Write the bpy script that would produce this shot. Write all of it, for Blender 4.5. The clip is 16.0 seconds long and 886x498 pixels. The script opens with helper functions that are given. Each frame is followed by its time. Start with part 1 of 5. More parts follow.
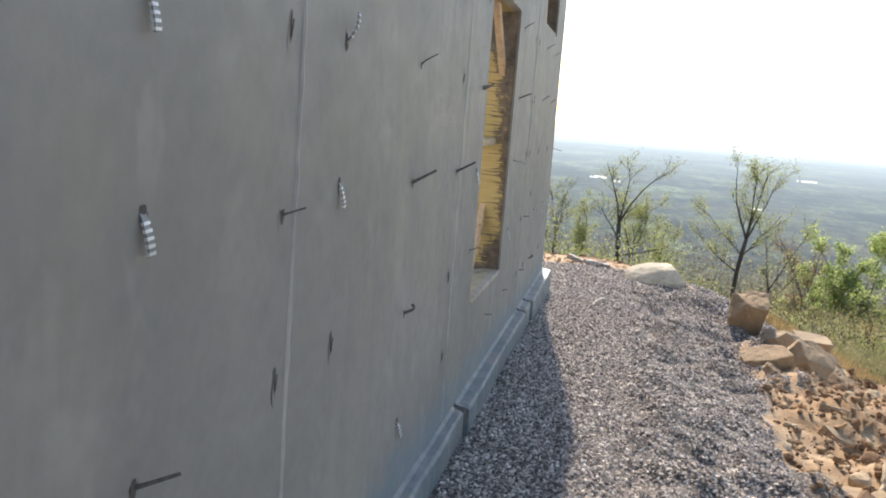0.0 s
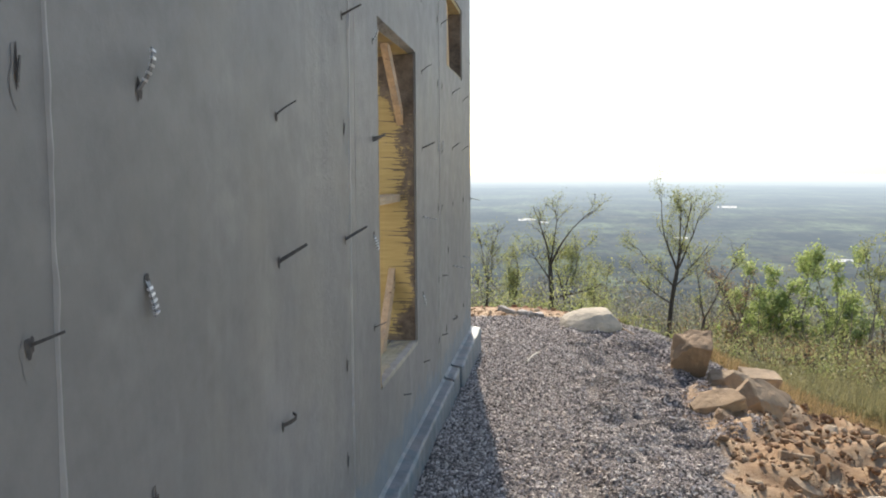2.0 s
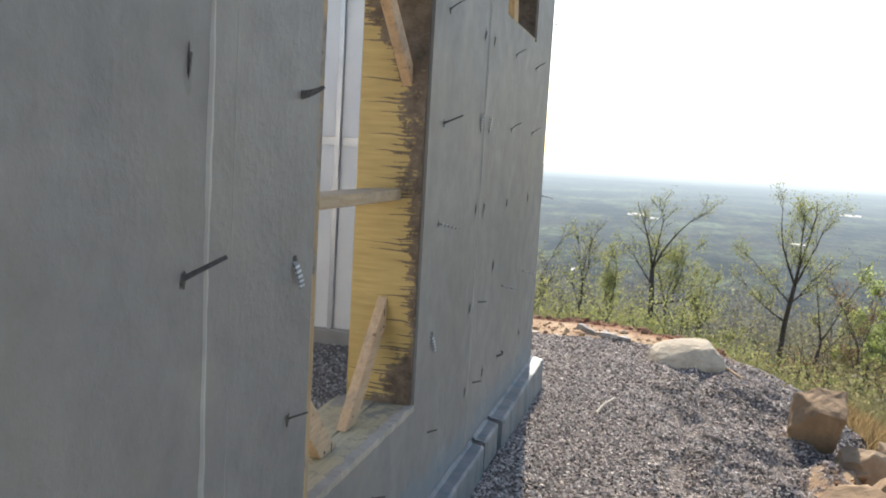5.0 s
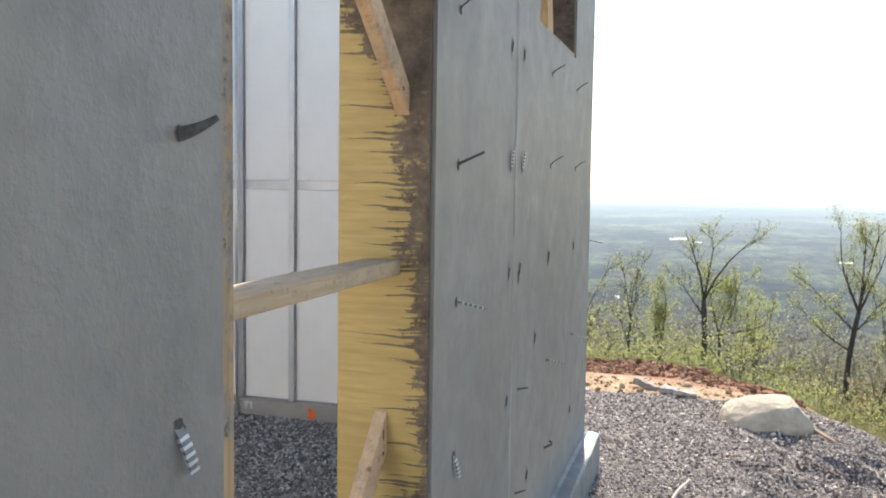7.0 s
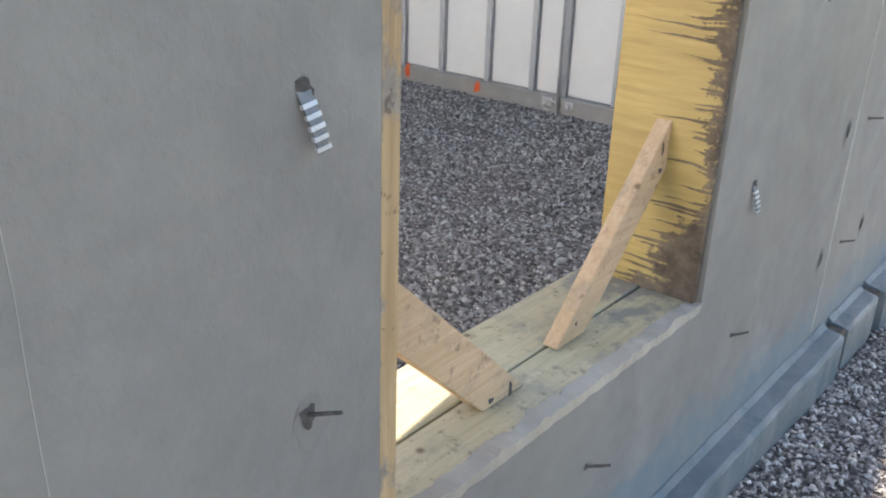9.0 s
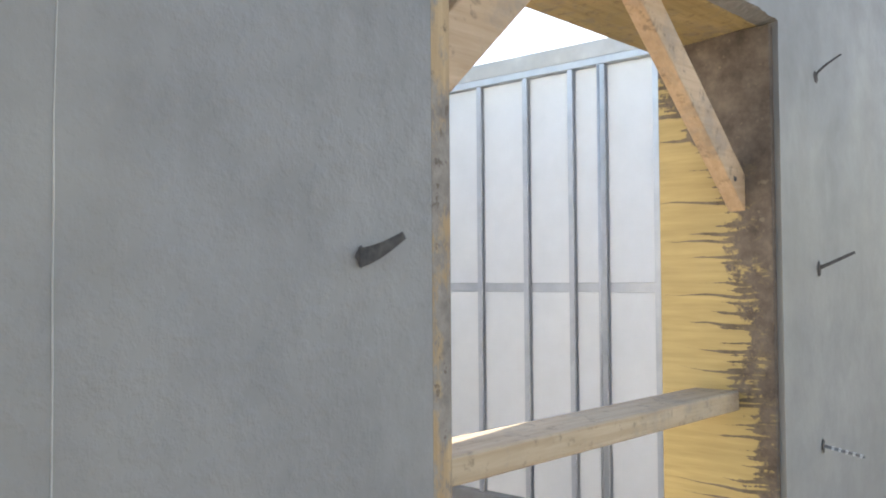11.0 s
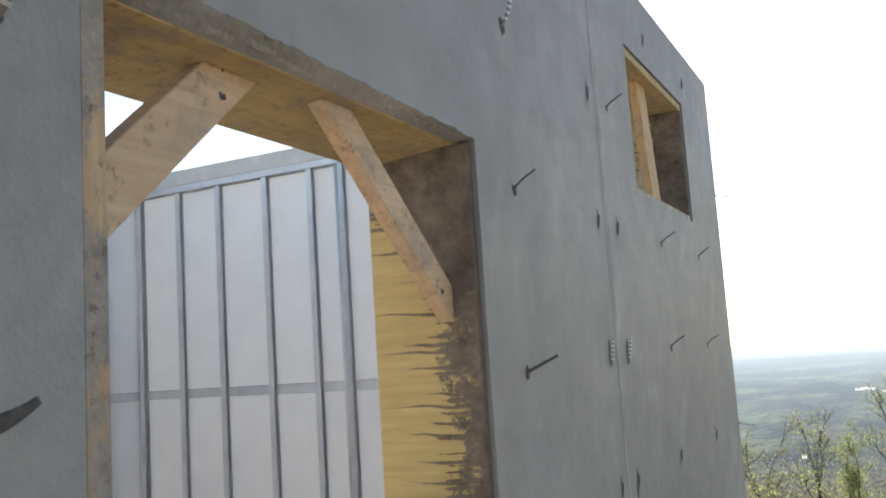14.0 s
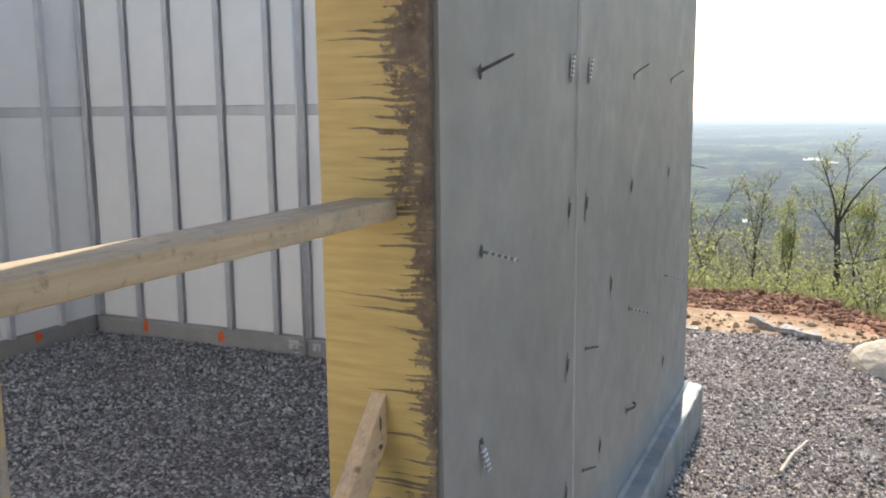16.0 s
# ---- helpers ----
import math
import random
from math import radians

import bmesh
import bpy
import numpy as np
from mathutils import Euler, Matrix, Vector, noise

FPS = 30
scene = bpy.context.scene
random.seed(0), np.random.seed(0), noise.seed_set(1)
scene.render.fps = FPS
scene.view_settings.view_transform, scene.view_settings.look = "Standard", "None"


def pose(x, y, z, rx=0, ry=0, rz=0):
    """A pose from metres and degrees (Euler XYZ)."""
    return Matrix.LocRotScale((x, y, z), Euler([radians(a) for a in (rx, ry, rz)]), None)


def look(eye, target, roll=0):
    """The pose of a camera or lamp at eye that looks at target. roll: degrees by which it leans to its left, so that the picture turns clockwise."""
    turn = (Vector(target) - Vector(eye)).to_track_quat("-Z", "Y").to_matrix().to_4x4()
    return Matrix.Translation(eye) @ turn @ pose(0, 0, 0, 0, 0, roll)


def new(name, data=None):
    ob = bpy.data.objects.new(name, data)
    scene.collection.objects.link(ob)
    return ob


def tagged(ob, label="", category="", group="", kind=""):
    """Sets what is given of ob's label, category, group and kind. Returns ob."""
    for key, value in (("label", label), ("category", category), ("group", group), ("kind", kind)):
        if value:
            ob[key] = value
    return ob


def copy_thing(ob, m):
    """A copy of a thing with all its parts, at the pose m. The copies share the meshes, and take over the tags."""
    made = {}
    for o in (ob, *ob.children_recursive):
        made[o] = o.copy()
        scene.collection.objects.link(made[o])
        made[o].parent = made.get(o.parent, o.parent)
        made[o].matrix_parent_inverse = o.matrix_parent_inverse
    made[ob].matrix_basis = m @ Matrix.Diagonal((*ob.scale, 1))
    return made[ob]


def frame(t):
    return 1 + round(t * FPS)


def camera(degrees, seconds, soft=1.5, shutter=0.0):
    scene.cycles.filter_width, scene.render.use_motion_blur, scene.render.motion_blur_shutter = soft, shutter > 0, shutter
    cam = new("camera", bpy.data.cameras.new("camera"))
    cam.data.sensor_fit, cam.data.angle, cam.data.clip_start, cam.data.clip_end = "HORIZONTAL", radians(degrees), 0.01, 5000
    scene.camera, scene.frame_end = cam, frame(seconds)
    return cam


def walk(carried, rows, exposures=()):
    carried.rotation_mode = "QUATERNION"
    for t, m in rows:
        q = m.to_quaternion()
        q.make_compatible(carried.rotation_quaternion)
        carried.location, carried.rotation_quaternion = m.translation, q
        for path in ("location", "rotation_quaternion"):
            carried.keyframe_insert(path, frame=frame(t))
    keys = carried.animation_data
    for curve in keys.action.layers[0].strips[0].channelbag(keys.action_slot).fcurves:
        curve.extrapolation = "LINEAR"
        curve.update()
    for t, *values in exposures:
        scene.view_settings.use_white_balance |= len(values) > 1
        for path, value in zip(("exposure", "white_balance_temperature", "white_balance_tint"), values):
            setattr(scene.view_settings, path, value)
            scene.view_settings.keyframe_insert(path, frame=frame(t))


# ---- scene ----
cam = camera(52.7, 16.0, 1.9)
PATH = [
    (0, (0.775, -1.833, 1.693), (0.387, 0.106, 1.392), 4.4),
    (0.5, (0.823, -1.722, 1.704), (0.497, 0.222, 1.363), 2.4),
    (1, (0.804, -1.54, 1.723), (0.535, 0.428, 1.492), 3.5),
    (1.5, (0.775, -1.377, 1.725), (0.578, 0.606, 1.553), 1.0),
    (2, (0.811, -1.167, 1.701), (0.56, 0.809, 1.522), -0.3),
    (2.5, (0.913, -0.877, 1.704), (0.558, 1.085, 1.547), 1.9),
    (3, (0.929, -0.614, 1.678), (0.554, 1.344, 1.513), 2.1),
    (3.5, (0.918, -0.253, 1.706), (0.572, 1.709, 1.532), 1.5),
    (4, (0.943, 0.037, 1.699), (0.578, 1.992, 1.49), -0.1),
    (4.2, (0.971, 0.171, 1.7), (0.56, 2.118, 1.493), 1.4),
    (6.3, (0.775, 1.275, 1.747), (0.249, 3.191, 1.518), 3.4),
    (6.5, (0.761, 1.395, 1.752), (0.183, 3.298, 1.539), 2.1),
    (7, (0.73, 1.641, 1.769), (0.159, 3.552, 1.621), 0.8),
    (7.4, (0.697, 1.825, 1.763), (0.117, 3.736, 1.652), 1.6),
    (7.5, (0.69, 1.857, 1.746), (0.094, 3.755, 1.542), 0.8),
    (7.7, (0.673, 1.919, 1.714), (-0.015, 3.748, 1.288), 1.3),
    (8, (0.665, 1.995, 1.655), (-0.169, 3.699, 1.022), 2.4),
    (8.5, (0.705, 2.082, 1.625), (-0.303, 3.594, 0.79), 2.8),
    (9, (0.738, 2.1, 1.64), (-0.421, 3.527, 0.854), 2.0),
    (9.5, (0.743, 2.087, 1.665), (-0.509, 3.488, 0.979), 1.2),
    (10, (0.782, 2.064, 1.778), (-0.558, 3.508, 1.432), -1.6),
    (10.2, (0.766, 2.072, 1.785), (-0.594, 3.519, 1.544), -2.2),
    (12.3, (0.743, 2.052, 1.886), (-0.503, 3.582, 2.213), -0.6),
    (12.5, (0.747, 2.058, 1.895), (-0.471, 3.611, 2.217), -1.3),
    (13, (0.769, 2.082, 1.901), (-0.339, 3.704, 2.275), -2.7),
    (13.5, (0.793, 2.126, 1.894), (-0.192, 3.837, 2.214), -3.6),
    (14, (0.815, 2.156, 1.872), (-0.065, 3.936, 2.114), -3.7),
    (14.5, (0.822, 2.173, 1.848), (0.017, 4.001, 1.964), -3.2),
    (15, (0.835, 2.165, 1.826), (0.097, 4.024, 1.832), -2.8),
    (15.5, (0.819, 2.194, 1.782), (0.063, 4.037, 1.607), -2.1),
    (16, (0.774, 2.302, 1.746), (-0.04, 4.102, 1.432), -0.6),
]
walk(cam, [(t, look(eye, target, roll)) for t, eye, target, roll in PATH],
     [(0.0, 0.8, 7050, 11.5), (0.5, 1.0, 7050, 11.5), (1.0, 1.05, 7050, 11.5), (1.5, 0.7, 7050, 11.5), (2.0, 0.5, 7050, 11.5), (2.5, 0.48, 7050, 11.5), (3.0, 0.48, 7050, 11.5), (3.5, 0.5, 7050, 11.5), (4.0, 0.48, 7050, 11.5), (6.5, 0.85, 7050, 11.5), (7.0, 0.9, 7050, 11.5), (7.5, 0.53, 7050, 11.5), (8.0, 0.25, 7050, 11.5), (8.5, 1.15, 7050, 11.5), (9.0, 1.43, 7050, 11.5), (9.5, 1.45, 7050, 11.5), (10.0, 1.5, 7050, 11.5), (12.5, 1.08, 7050, 11.5), (13.0, 1.15, 7050, 11.5), (13.5, 0.95, 7050, 11.5), (14.0, 0.75, 7050, 11.5), (14.5, 0.44, 7050, 11.5), (15.0, 0.46, 7050, 11.5), (15.5, 0.38, 7050, 11.5), (16.0, 0.74, 7050, 11.5)])

# ---- world, sun, exposure ----
SUN_EL, SUN_AZ = radians(35.8), radians(-8.1)
world = bpy.data.worlds.new("sky")
scene.world = world
world.use_nodes = True
wn = world.node_tree.nodes
sky = wn.new("ShaderNodeTexSky")
sky.sky_type, sky.sun_disc = "NISHITA", False
sky.sun_elevation, sky.sun_rotation = SUN_EL, SUN_AZ
sky.altitude, sky.air_density, sky.dust_density = 300, 1.0, 0.9
world.node_tree.links.new(sky.outputs[0], wn["Background"].inputs[0])
wn["Background"].inputs[1].default_value = 0.15

sun = new("sun", bpy.data.lights.new("sun", "SUN"))
sun.data.energy, sun.data.angle, sun.data.color = 4.8, radians(0.6), (1.0, 0.94, 0.84)
sun_way = Vector((math.sin(SUN_AZ) * math.cos(SUN_EL), math.cos(SUN_AZ) * math.cos(SUN_EL), math.sin(SUN_EL)))
sun.matrix_world = look(sun_way * 40, (0, 0, 0))

# ---- material helpers ----


class Nodes:
    """A small node builder for one material."""

    def __init__(self, name):
        self.mat = bpy.data.materials.new(name)
        self.mat.use_nodes = True
        self.tree = self.mat.node_tree
        self.bsdf = self.tree.nodes["Principled BSDF"]
        self.coord = self.node("ShaderNodeTexCoord").outputs["Object"]

    def node(self, kind):
        return self.tree.nodes.new(kind)

    def link(self, a, b):
        self.tree.links.new(a, b)

    def put(self, socket, value):
        if isinstance(value, bpy.types.NodeSocket):
            self.link(value, socket)
        else:
            socket.default_value = value

    def stretch(self, sx, sy, sz, source=None):
        m = self.node("ShaderNodeMapping")
        m.inputs["Scale"].default_value = (sx, sy, sz)
        self.link(source or self.coord, m.inputs["Vector"])
        return m.outputs[0]

    def noise(self, scale, detail=4.0, rough=0.6, source=None, distort=0.0):
        n = self.node("ShaderNodeTexNoise")
        n.inputs["Scale"].default_value, n.inputs["Detail"].default_value = scale, detail
        n.inputs["Roughness"].default_value, n.inputs["Distortion"].default_value = rough, distort
        self.link(source or self.coord, n.inputs["Vector"])
        return n.outputs["Fac"]

    def voronoi(self, scale, output="Distance", feature="F1", source=None):
        n = self.node("ShaderNodeTexVoronoi")
        n.feature = feature
        n.inputs["Scale"].default_value = scale
        self.link(source or self.coord, n.inputs["Vector"])
        return n.outputs[output]

    def ramp(self, fac, *stops):
        n = self.node("ShaderNodeValToRGB")
        els = n.color_ramp.elements
        while len(els) < len(stops):
            els.new(0.5)
        for e, (p, c) in zip(els, stops):
            e.position = p
            e.color = (c, c, c, 1) if isinstance(c, (int, float)) else (*c, 1)
        self.link(fac, n.inputs[0])
        return n.outputs[0]

    def mix(self, fac, a, b, blend="MIX"):
        n = self.node("ShaderNodeMix")
        n.data_type, n.blend_type = "RGBA", blend
        self.put(n.inputs[0], fac)
        for s, v in ((n.inputs[6], a), (n.inputs[7], b)):
            self.put(s, (*v, 1) if isinstance(v, tuple) and len(v) == 3 else v)
        return n.outputs[2]

    def maths(self, op, a, b=0.0, c=0.0, clamp=False):
        n = self.node("ShaderNodeMath")
        n.operation, n.use_clamp = op, clamp
        for s, v in zip(n.inputs, (a, b, c)):
            self.put(s, v)
        return n.outputs[0]

    def axes(self):
        n = self.node("ShaderNodeSeparateXYZ")
        self.link(self.coord, n.inputs[0])
        return n.outputs

    def island(self):
        return self.node("ShaderNodeNewGeometry").outputs["Random Per Island"]

    def chance(self):
        return self.node("ShaderNodeObjectInfo").outputs["Random"]

    def done(self, colour, rough=0.8, bump=None, strength=0.3, distance=0.01, metal=0.0):
        self.put(self.bsdf.inputs["Base Color"], (*colour, 1) if isinstance(colour, tuple) else colour)
        self.put(self.bsdf.inputs["Roughness"], rough)
        self.put(self.bsdf.inputs["Metallic"], metal)
        if bump is not None:
            b = self.node("ShaderNodeBump")
            b.inputs["Strength"].default_value, b.inputs["Distance"].default_value = strength, distance
            self.link(bump, b.inputs["Height"])
            self.link(b.outputs[0], self.bsdf.inputs["Normal"])
        return self.mat


def concrete(name, low, high, blue=False, dirty=False):
    m = Nodes(name)
    big, mid, fine = m.noise(0.9, 6, 0.65), m.noise(7, 5, 0.7), m.noise(150, 3, 0.7)
    streak = m.noise(5, 4, 0.6, m.stretch(1, 1, 0.06))
    col = m.mix(m.ramp(big, (0.36, 0), (0.64, 1)), low, high)
    col = m.mix(m.ramp(streak, (0.52, 0), (0.78, 0.12)), col, tuple(v * 1.15 for v in high))
    col = m.mix(m.ramp(mid, (0.42, 0.0), (0.72, 0.45)), col, tuple(v * 0.86 for v in low))
    col = m.mix(m.ramp(m.noise(2.6, 4, 0.7, m.stretch(1, 1, 0.5)), (0.58, 0.0), (0.70, 0.5)), col, tuple(v * 1.22 for v in high))
    col = m.mix(m.ramp(fine, (0.3, 0.12), (0.5, 0.0)), col, tuple(v * 0.8 for v in low))
    col = m.mix(m.ramp(m.noise(3.6, 3, 0.5), (0.60, 0.0), (0.72, 0.35)), col, tuple(v * k for v, k in zip(high, (1.24, 1.24, 1.16))))
    if blue:
        x, y, z = m.axes()
        edge = m.maths("ADD", z, m.maths("MULTIPLY", m.noise(4.5, 6, 0.75, m.stretch(1, 0.7, 1.3)), -0.60))
        mask = m.ramp(edge, (0.0, 0.75), (0.07, 0.0))
        col = m.mix(m.maths("MULTIPLY", mask, m.ramp(m.noise(14, 4, 0.7), (0.25, 0.35), (0.65, 1.0))), col, (0.14, 0.21, 0.265))
    if dirty:
        col = m.mix(m.ramp(m.noise(2.2, 5, 0.7), (0.48, 0.0), (0.62, 0.6)), col, (0.235, 0.25, 0.26))
        col = m.mix(m.ramp(m.noise(4.5, 6, 0.75), (0.47, 0.0), (0.60, 0.75)), col, (0.21, 0.20, 0.185))
        col = m.mix(m.ramp(m.noise(9, 5, 0.7), (0.50, 0.0), (0.62, 0.75)), col, (0.085, 0.15, 0.185))
    else:
        col = m.mix(m.ramp(m.noise(1.9, 4, 0.6, m.stretch(1, 1, 0.7)), (0.48, 0.0), (0.64, 0.30)), col, tuple(v * k for v, k in zip(high, (1.06, 1.0, 0.86))))
    lumps = m.ramp(m.noise(38, 4, 0.6), (0.44, 0.0), (0.70, 1.0))
    along = m.axes()[1]
    panel = m.ramp(m.maths("MULTIPLY", along, 0.1), (0.14, 0.22), (0.19, 1.0), (0.288, 1.0), (0.30, 0.30), (0.5, 0.18))
    where = m.maths("MULTIPLY", panel, m.ramp(m.noise(1.7, 3, 0.6), (0.38, 0.25), (0.62, 1.0)))
    h = m.maths("ADD", m.maths("MULTIPLY", m.maths("MULTIPLY", lumps, where), 0.8), m.maths("MULTIPLY", m.noise(110, 3, 0.6), 0.035))
    return m.done(col, m.ramp(mid, (0.3, 0.52), (0.7, 0.68)), h, 0.42, 0.004)


def timber(name, low, high, along="z", knots=True, spill=False, grey=0.5):
    m = Nodes(name)
    s = {"x": (1.2, 22, 22), "y": (22, 1.2, 22), "z": (22, 22, 1.2)}[along]
    grain = m.noise(3.0, 5, 0.65, m.stretch(*s), 0.4)
    patch = m.noise(5, 3, 0.6)
    col = m.mix(m.ramp(grain, (0.3, 0), (0.7, 1)), low, high)
    col = m.mix(m.ramp(patch, (0.4, 0.0), (0.8, 0.4)), col, tuple(v * 0.72 for v in low))
    col = m.mix(m.ramp(m.noise(8, 5, 0.75), (0.50, 0.0), (0.66, grey)), col, (0.26, 0.235, 0.205))
    col = m.mix(m.ramp(m.noise(34, 5, 0.75), (0.56, 0.0), (0.66, 0.55)), col, (0.13, 0.10, 0.07))
    if knots:
        col = m.mix(m.ramp(m.voronoi(7), (0.03, 0.8), (0.08, 0.0)), col, (0.13, 0.075, 0.035))
    if spill:
        # dried cement spilled toward the far end of the plank
        x, y, z = m.axes()
        where = m.ramp(m.maths("MULTIPLY", y, 0.2), (0.70, 0.0), (0.79, 0.30))
        mask = m.ramp(m.maths("ADD", m.noise(11, 4, 0.6, m.stretch(1, 0.7, 1)), where), (0.70, 0.0), (0.80, 0.7))
        col = m.mix(mask, col, (0.21, 0.205, 0.20))
    return m.done(col, 0.72, grain, 0.25, 0.003)


def smeared_board(name):
    """Pinkish pine edge with cement smeared over much of it."""
    m = Nodes(name)
    grain = m.noise(3.0, 5, 0.65, m.stretch(22, 22, 1.2), 0.4)
    col = m.mix(m.ramp(grain, (0.3, 0), (0.7, 1)), (0.34, 0.23, 0.12), (0.48, 0.35, 0.20))
    x, y, z = m.axes()
    more = m.ramp(m.maths("MULTIPLY", z, 0.4), (0.25, 0.0), (0.95, 0.14))
    smear = m.ramp(m.maths("ADD", m.noise(9, 6, 0.75, m.stretch(1, 1, 0.5)), more), (0.54, 0.0), (0.62, 0.85))
    col = m.mix(smear, col, m.ramp(m.noise(30, 4, 0.7), (0.3, (0.13, 0.125, 0.12)), (0.7, (0.30, 0.285, 0.26))))
    col = m.mix(m.ramp(m.noise(26, 4, 0.7), (0.60, 0.0), (0.66, 0.7)), col, (0.10, 0.07, 0.05))
    return m.done(col, 0.8, m.noise(40, 4, 0.7), 0.4, 0.004)


def plain(name, low, high, scale=12, rough=0.8, metal=0.0, bump=0.25, dist=0.004):
    m = Nodes(name)
    n = m.noise(scale, 5, 0.65)
    col = m.mix(m.ramp(n, (0.3, 0), (0.7, 1)), low, high)
    return m.done(col, m.ramp(m.noise(scale * 2.3), (0.3, rough * 0.85), (0.7, min(1, rough * 1.1))), n, bump, dist, metal)


def stony(name, stops, by="island", rough=0.85, scale=60, bump=0.5, dist=0.004):
    m = Nodes(name)
    r = m.island() if by == "island" else m.chance()
    col = m.ramp(r, *stops)
    col = m.mix(m.ramp(m.noise(scale, 5, 0.7), (0.35, 0.35), (0.65, 0.0)), col, (0.05, 0.045, 0.04))
    return m.done(col, rough, m.noise(scale * 0.6, 6, 0.7), bump, dist)


M_WALL = concrete("wall_concrete", (0.196, 0.194, 0.189), (0.260, 0.258, 0.251), True)
M_FOOT = concrete("footing_concrete", (0.105, 0.135, 0.155), (0.195, 0.225, 0.245), False, True)
M_GROUT = concrete("fin_concrete", (0.29, 0.29, 0.284), (0.46, 0.46, 0.45))
# near-black for tie pits, their shade put into the colour, and for knots
M_PITSHADE_KNOT = plain("pit_shade_and_knot", (0.04, 0.038, 0.035), (0.11, 0.10, 0.095), 60, 0.95)
M_SMUDGE = concrete("smudged_concrete", (0.178, 0.176, 0.171), (0.236, 0.234, 0.228))
M_CURB = concrete("curb_concrete", (0.27, 0.265, 0.25), (0.38, 0.37, 0.35))
M_FOAM = plain("white_foam", (0.86, 0.845, 0.81), (0.91, 0.895, 0.865), 5, 0.7, 0, 0.08)
M_STEEL = plain("galvanised_steel", (0.56, 0.565, 0.565), (0.70, 0.705, 0.705), 5, 0.34, 0.45, 0.0)
M_TIE = plain("tie_steel", (0.05, 0.05, 0.053), (0.14, 0.135, 0.13), 60, 0.6, 0.3)
M_TIEBRIGHT = plain("tie_zinc", (0.42, 0.44, 0.47), (0.66, 0.68, 0.70), 60, 0.4, 0.3)
M_PINE_Y = timber("pine_rail", (0.42, 0.31, 0.19), (0.55, 0.44, 0.30), "y")
M_PINE_Z = smeared_board("smeared_edge_board")
M_SILL = timber("sill_wood", (0.44, 0.385, 0.235), (0.60, 0.53, 0.36), "y", True, True)
M_ORANGE = plain("orange_paint", (0.75, 0.11, 0.03), (0.85, 0.2, 0.06), 40, 0.7)
M_LOG = plain("weathered_board", (0.42, 0.38, 0.31), (0.58, 0.53, 0.45), 30, 0.85)


def stained_ply(name, rows):
    """Yellow form plywood; a brown grout smear lies along the outer edge, and tapered level streaks run inward from it."""
    m = Nodes(name)
    x, y, z = m.axes()
    grain = m.noise(4, 5, 0.6, m.stretch(1.5, 20, 20))
    col = m.mix(m.ramp(grain, (0.3, 0), (0.7, 1)), (0.345, 0.250, 0.090), (0.46, 0.342, 0.135))
    col = m.mix(m.ramp(m.noise(3.5, 4, 0.6), (0.45, 0.0), (0.70, 0.35)), col, (0.31, 0.225, 0.09))
    inward = m.maths("MULTIPLY", x, -1.0)
    deep = m.maths("MULTIPLY", m.ramp(m.maths("MULTIPLY", m.maths("SUBTRACT", z, 0.66), 0.58), *rows), 0.28)
    wander = m.maths("MULTIPLY", m.maths("SUBTRACT", m.noise(11, 6, 0.72), 0.5), 0.26)
    edge = m.maths("ADD", deep, wander)
    past = m.maths("SUBTRACT", inward, edge)
    body = m.ramp(m.maths("ADD", m.maths("MULTIPLY", past, -6.0), 0.5), (0.44, 0.0), (0.56, 1.0))
    holes = m.maths("MAXIMUM", m.ramp(m.maths("MULTIPLY", past, -4.0), (0.10, 0.0), (0.26, 1.0)), m.ramp(m.noise(30, 4, 0.7, m.stretch(1, 1, 1.8)), (0.38, 0.08), (0.47, 1.0)))
    smear = m.maths("MULTIPLY", body, holes)
    level = m.maths("ADD", z, m.maths("MULTIPLY", m.noise(5, 2, 0.5), 0.035))
    for often, shortest, longest, thick in ((19.0, 0.02, 0.24, 0.10), (33.0, 0.012, 0.19, 0.15), (53.0, 0.006, 0.05, 0.22)):
        v = m.node("ShaderNodeTexVoronoi")
        v.voronoi_dimensions = "1D"
        v.inputs["Scale"].default_value = 1.0
        m.link(m.maths("MULTIPLY", level, often), v.inputs["W"])
        pick = m.node("ShaderNodeSeparateXYZ")
        m.link(v.outputs["Color"], pick.inputs[0])
        length = m.maths("ADD", m.maths("MULTIPLY", m.maths("POWER", pick.outputs[0], 1.8), longest), shortest)
        taper = m.maths("SUBTRACT", 1.0, m.maths("DIVIDE", m.maths("MAXIMUM", past, 0.0), length))
        mask = m.maths("SUBTRACT", m.maths("MULTIPLY", taper, thick), v.outputs["Distance"])
        smear = m.maths("MAXIMUM", smear, m.ramp(m.maths("ADD", m.maths("MULTIPLY", mask, 4.0), 0.5), (0.46, 0.0), (0.58, 0.9)))
    dirt = m.mix(m.ramp(m.noise(18, 5, 0.7), (0.3, 0), (0.7, 1)), (0.060, 0.046, 0.036), (0.185, 0.145, 0.110))
    dirt = m.mix(m.ramp(m.noise(46, 3, 0.6), (0.64, 0.0), (0.72, 0.35)), dirt, (0.32, 0.26, 0.18))
    col = m.mix(smear, col, dirt)
    return m.done(col, m.ramp(smear, (0.0, 0.55), (1.0, 0.85)), m.maths("ADD", grain, m.maths("MULTIPLY", smear, 0.6)), 0.3, 0.004)


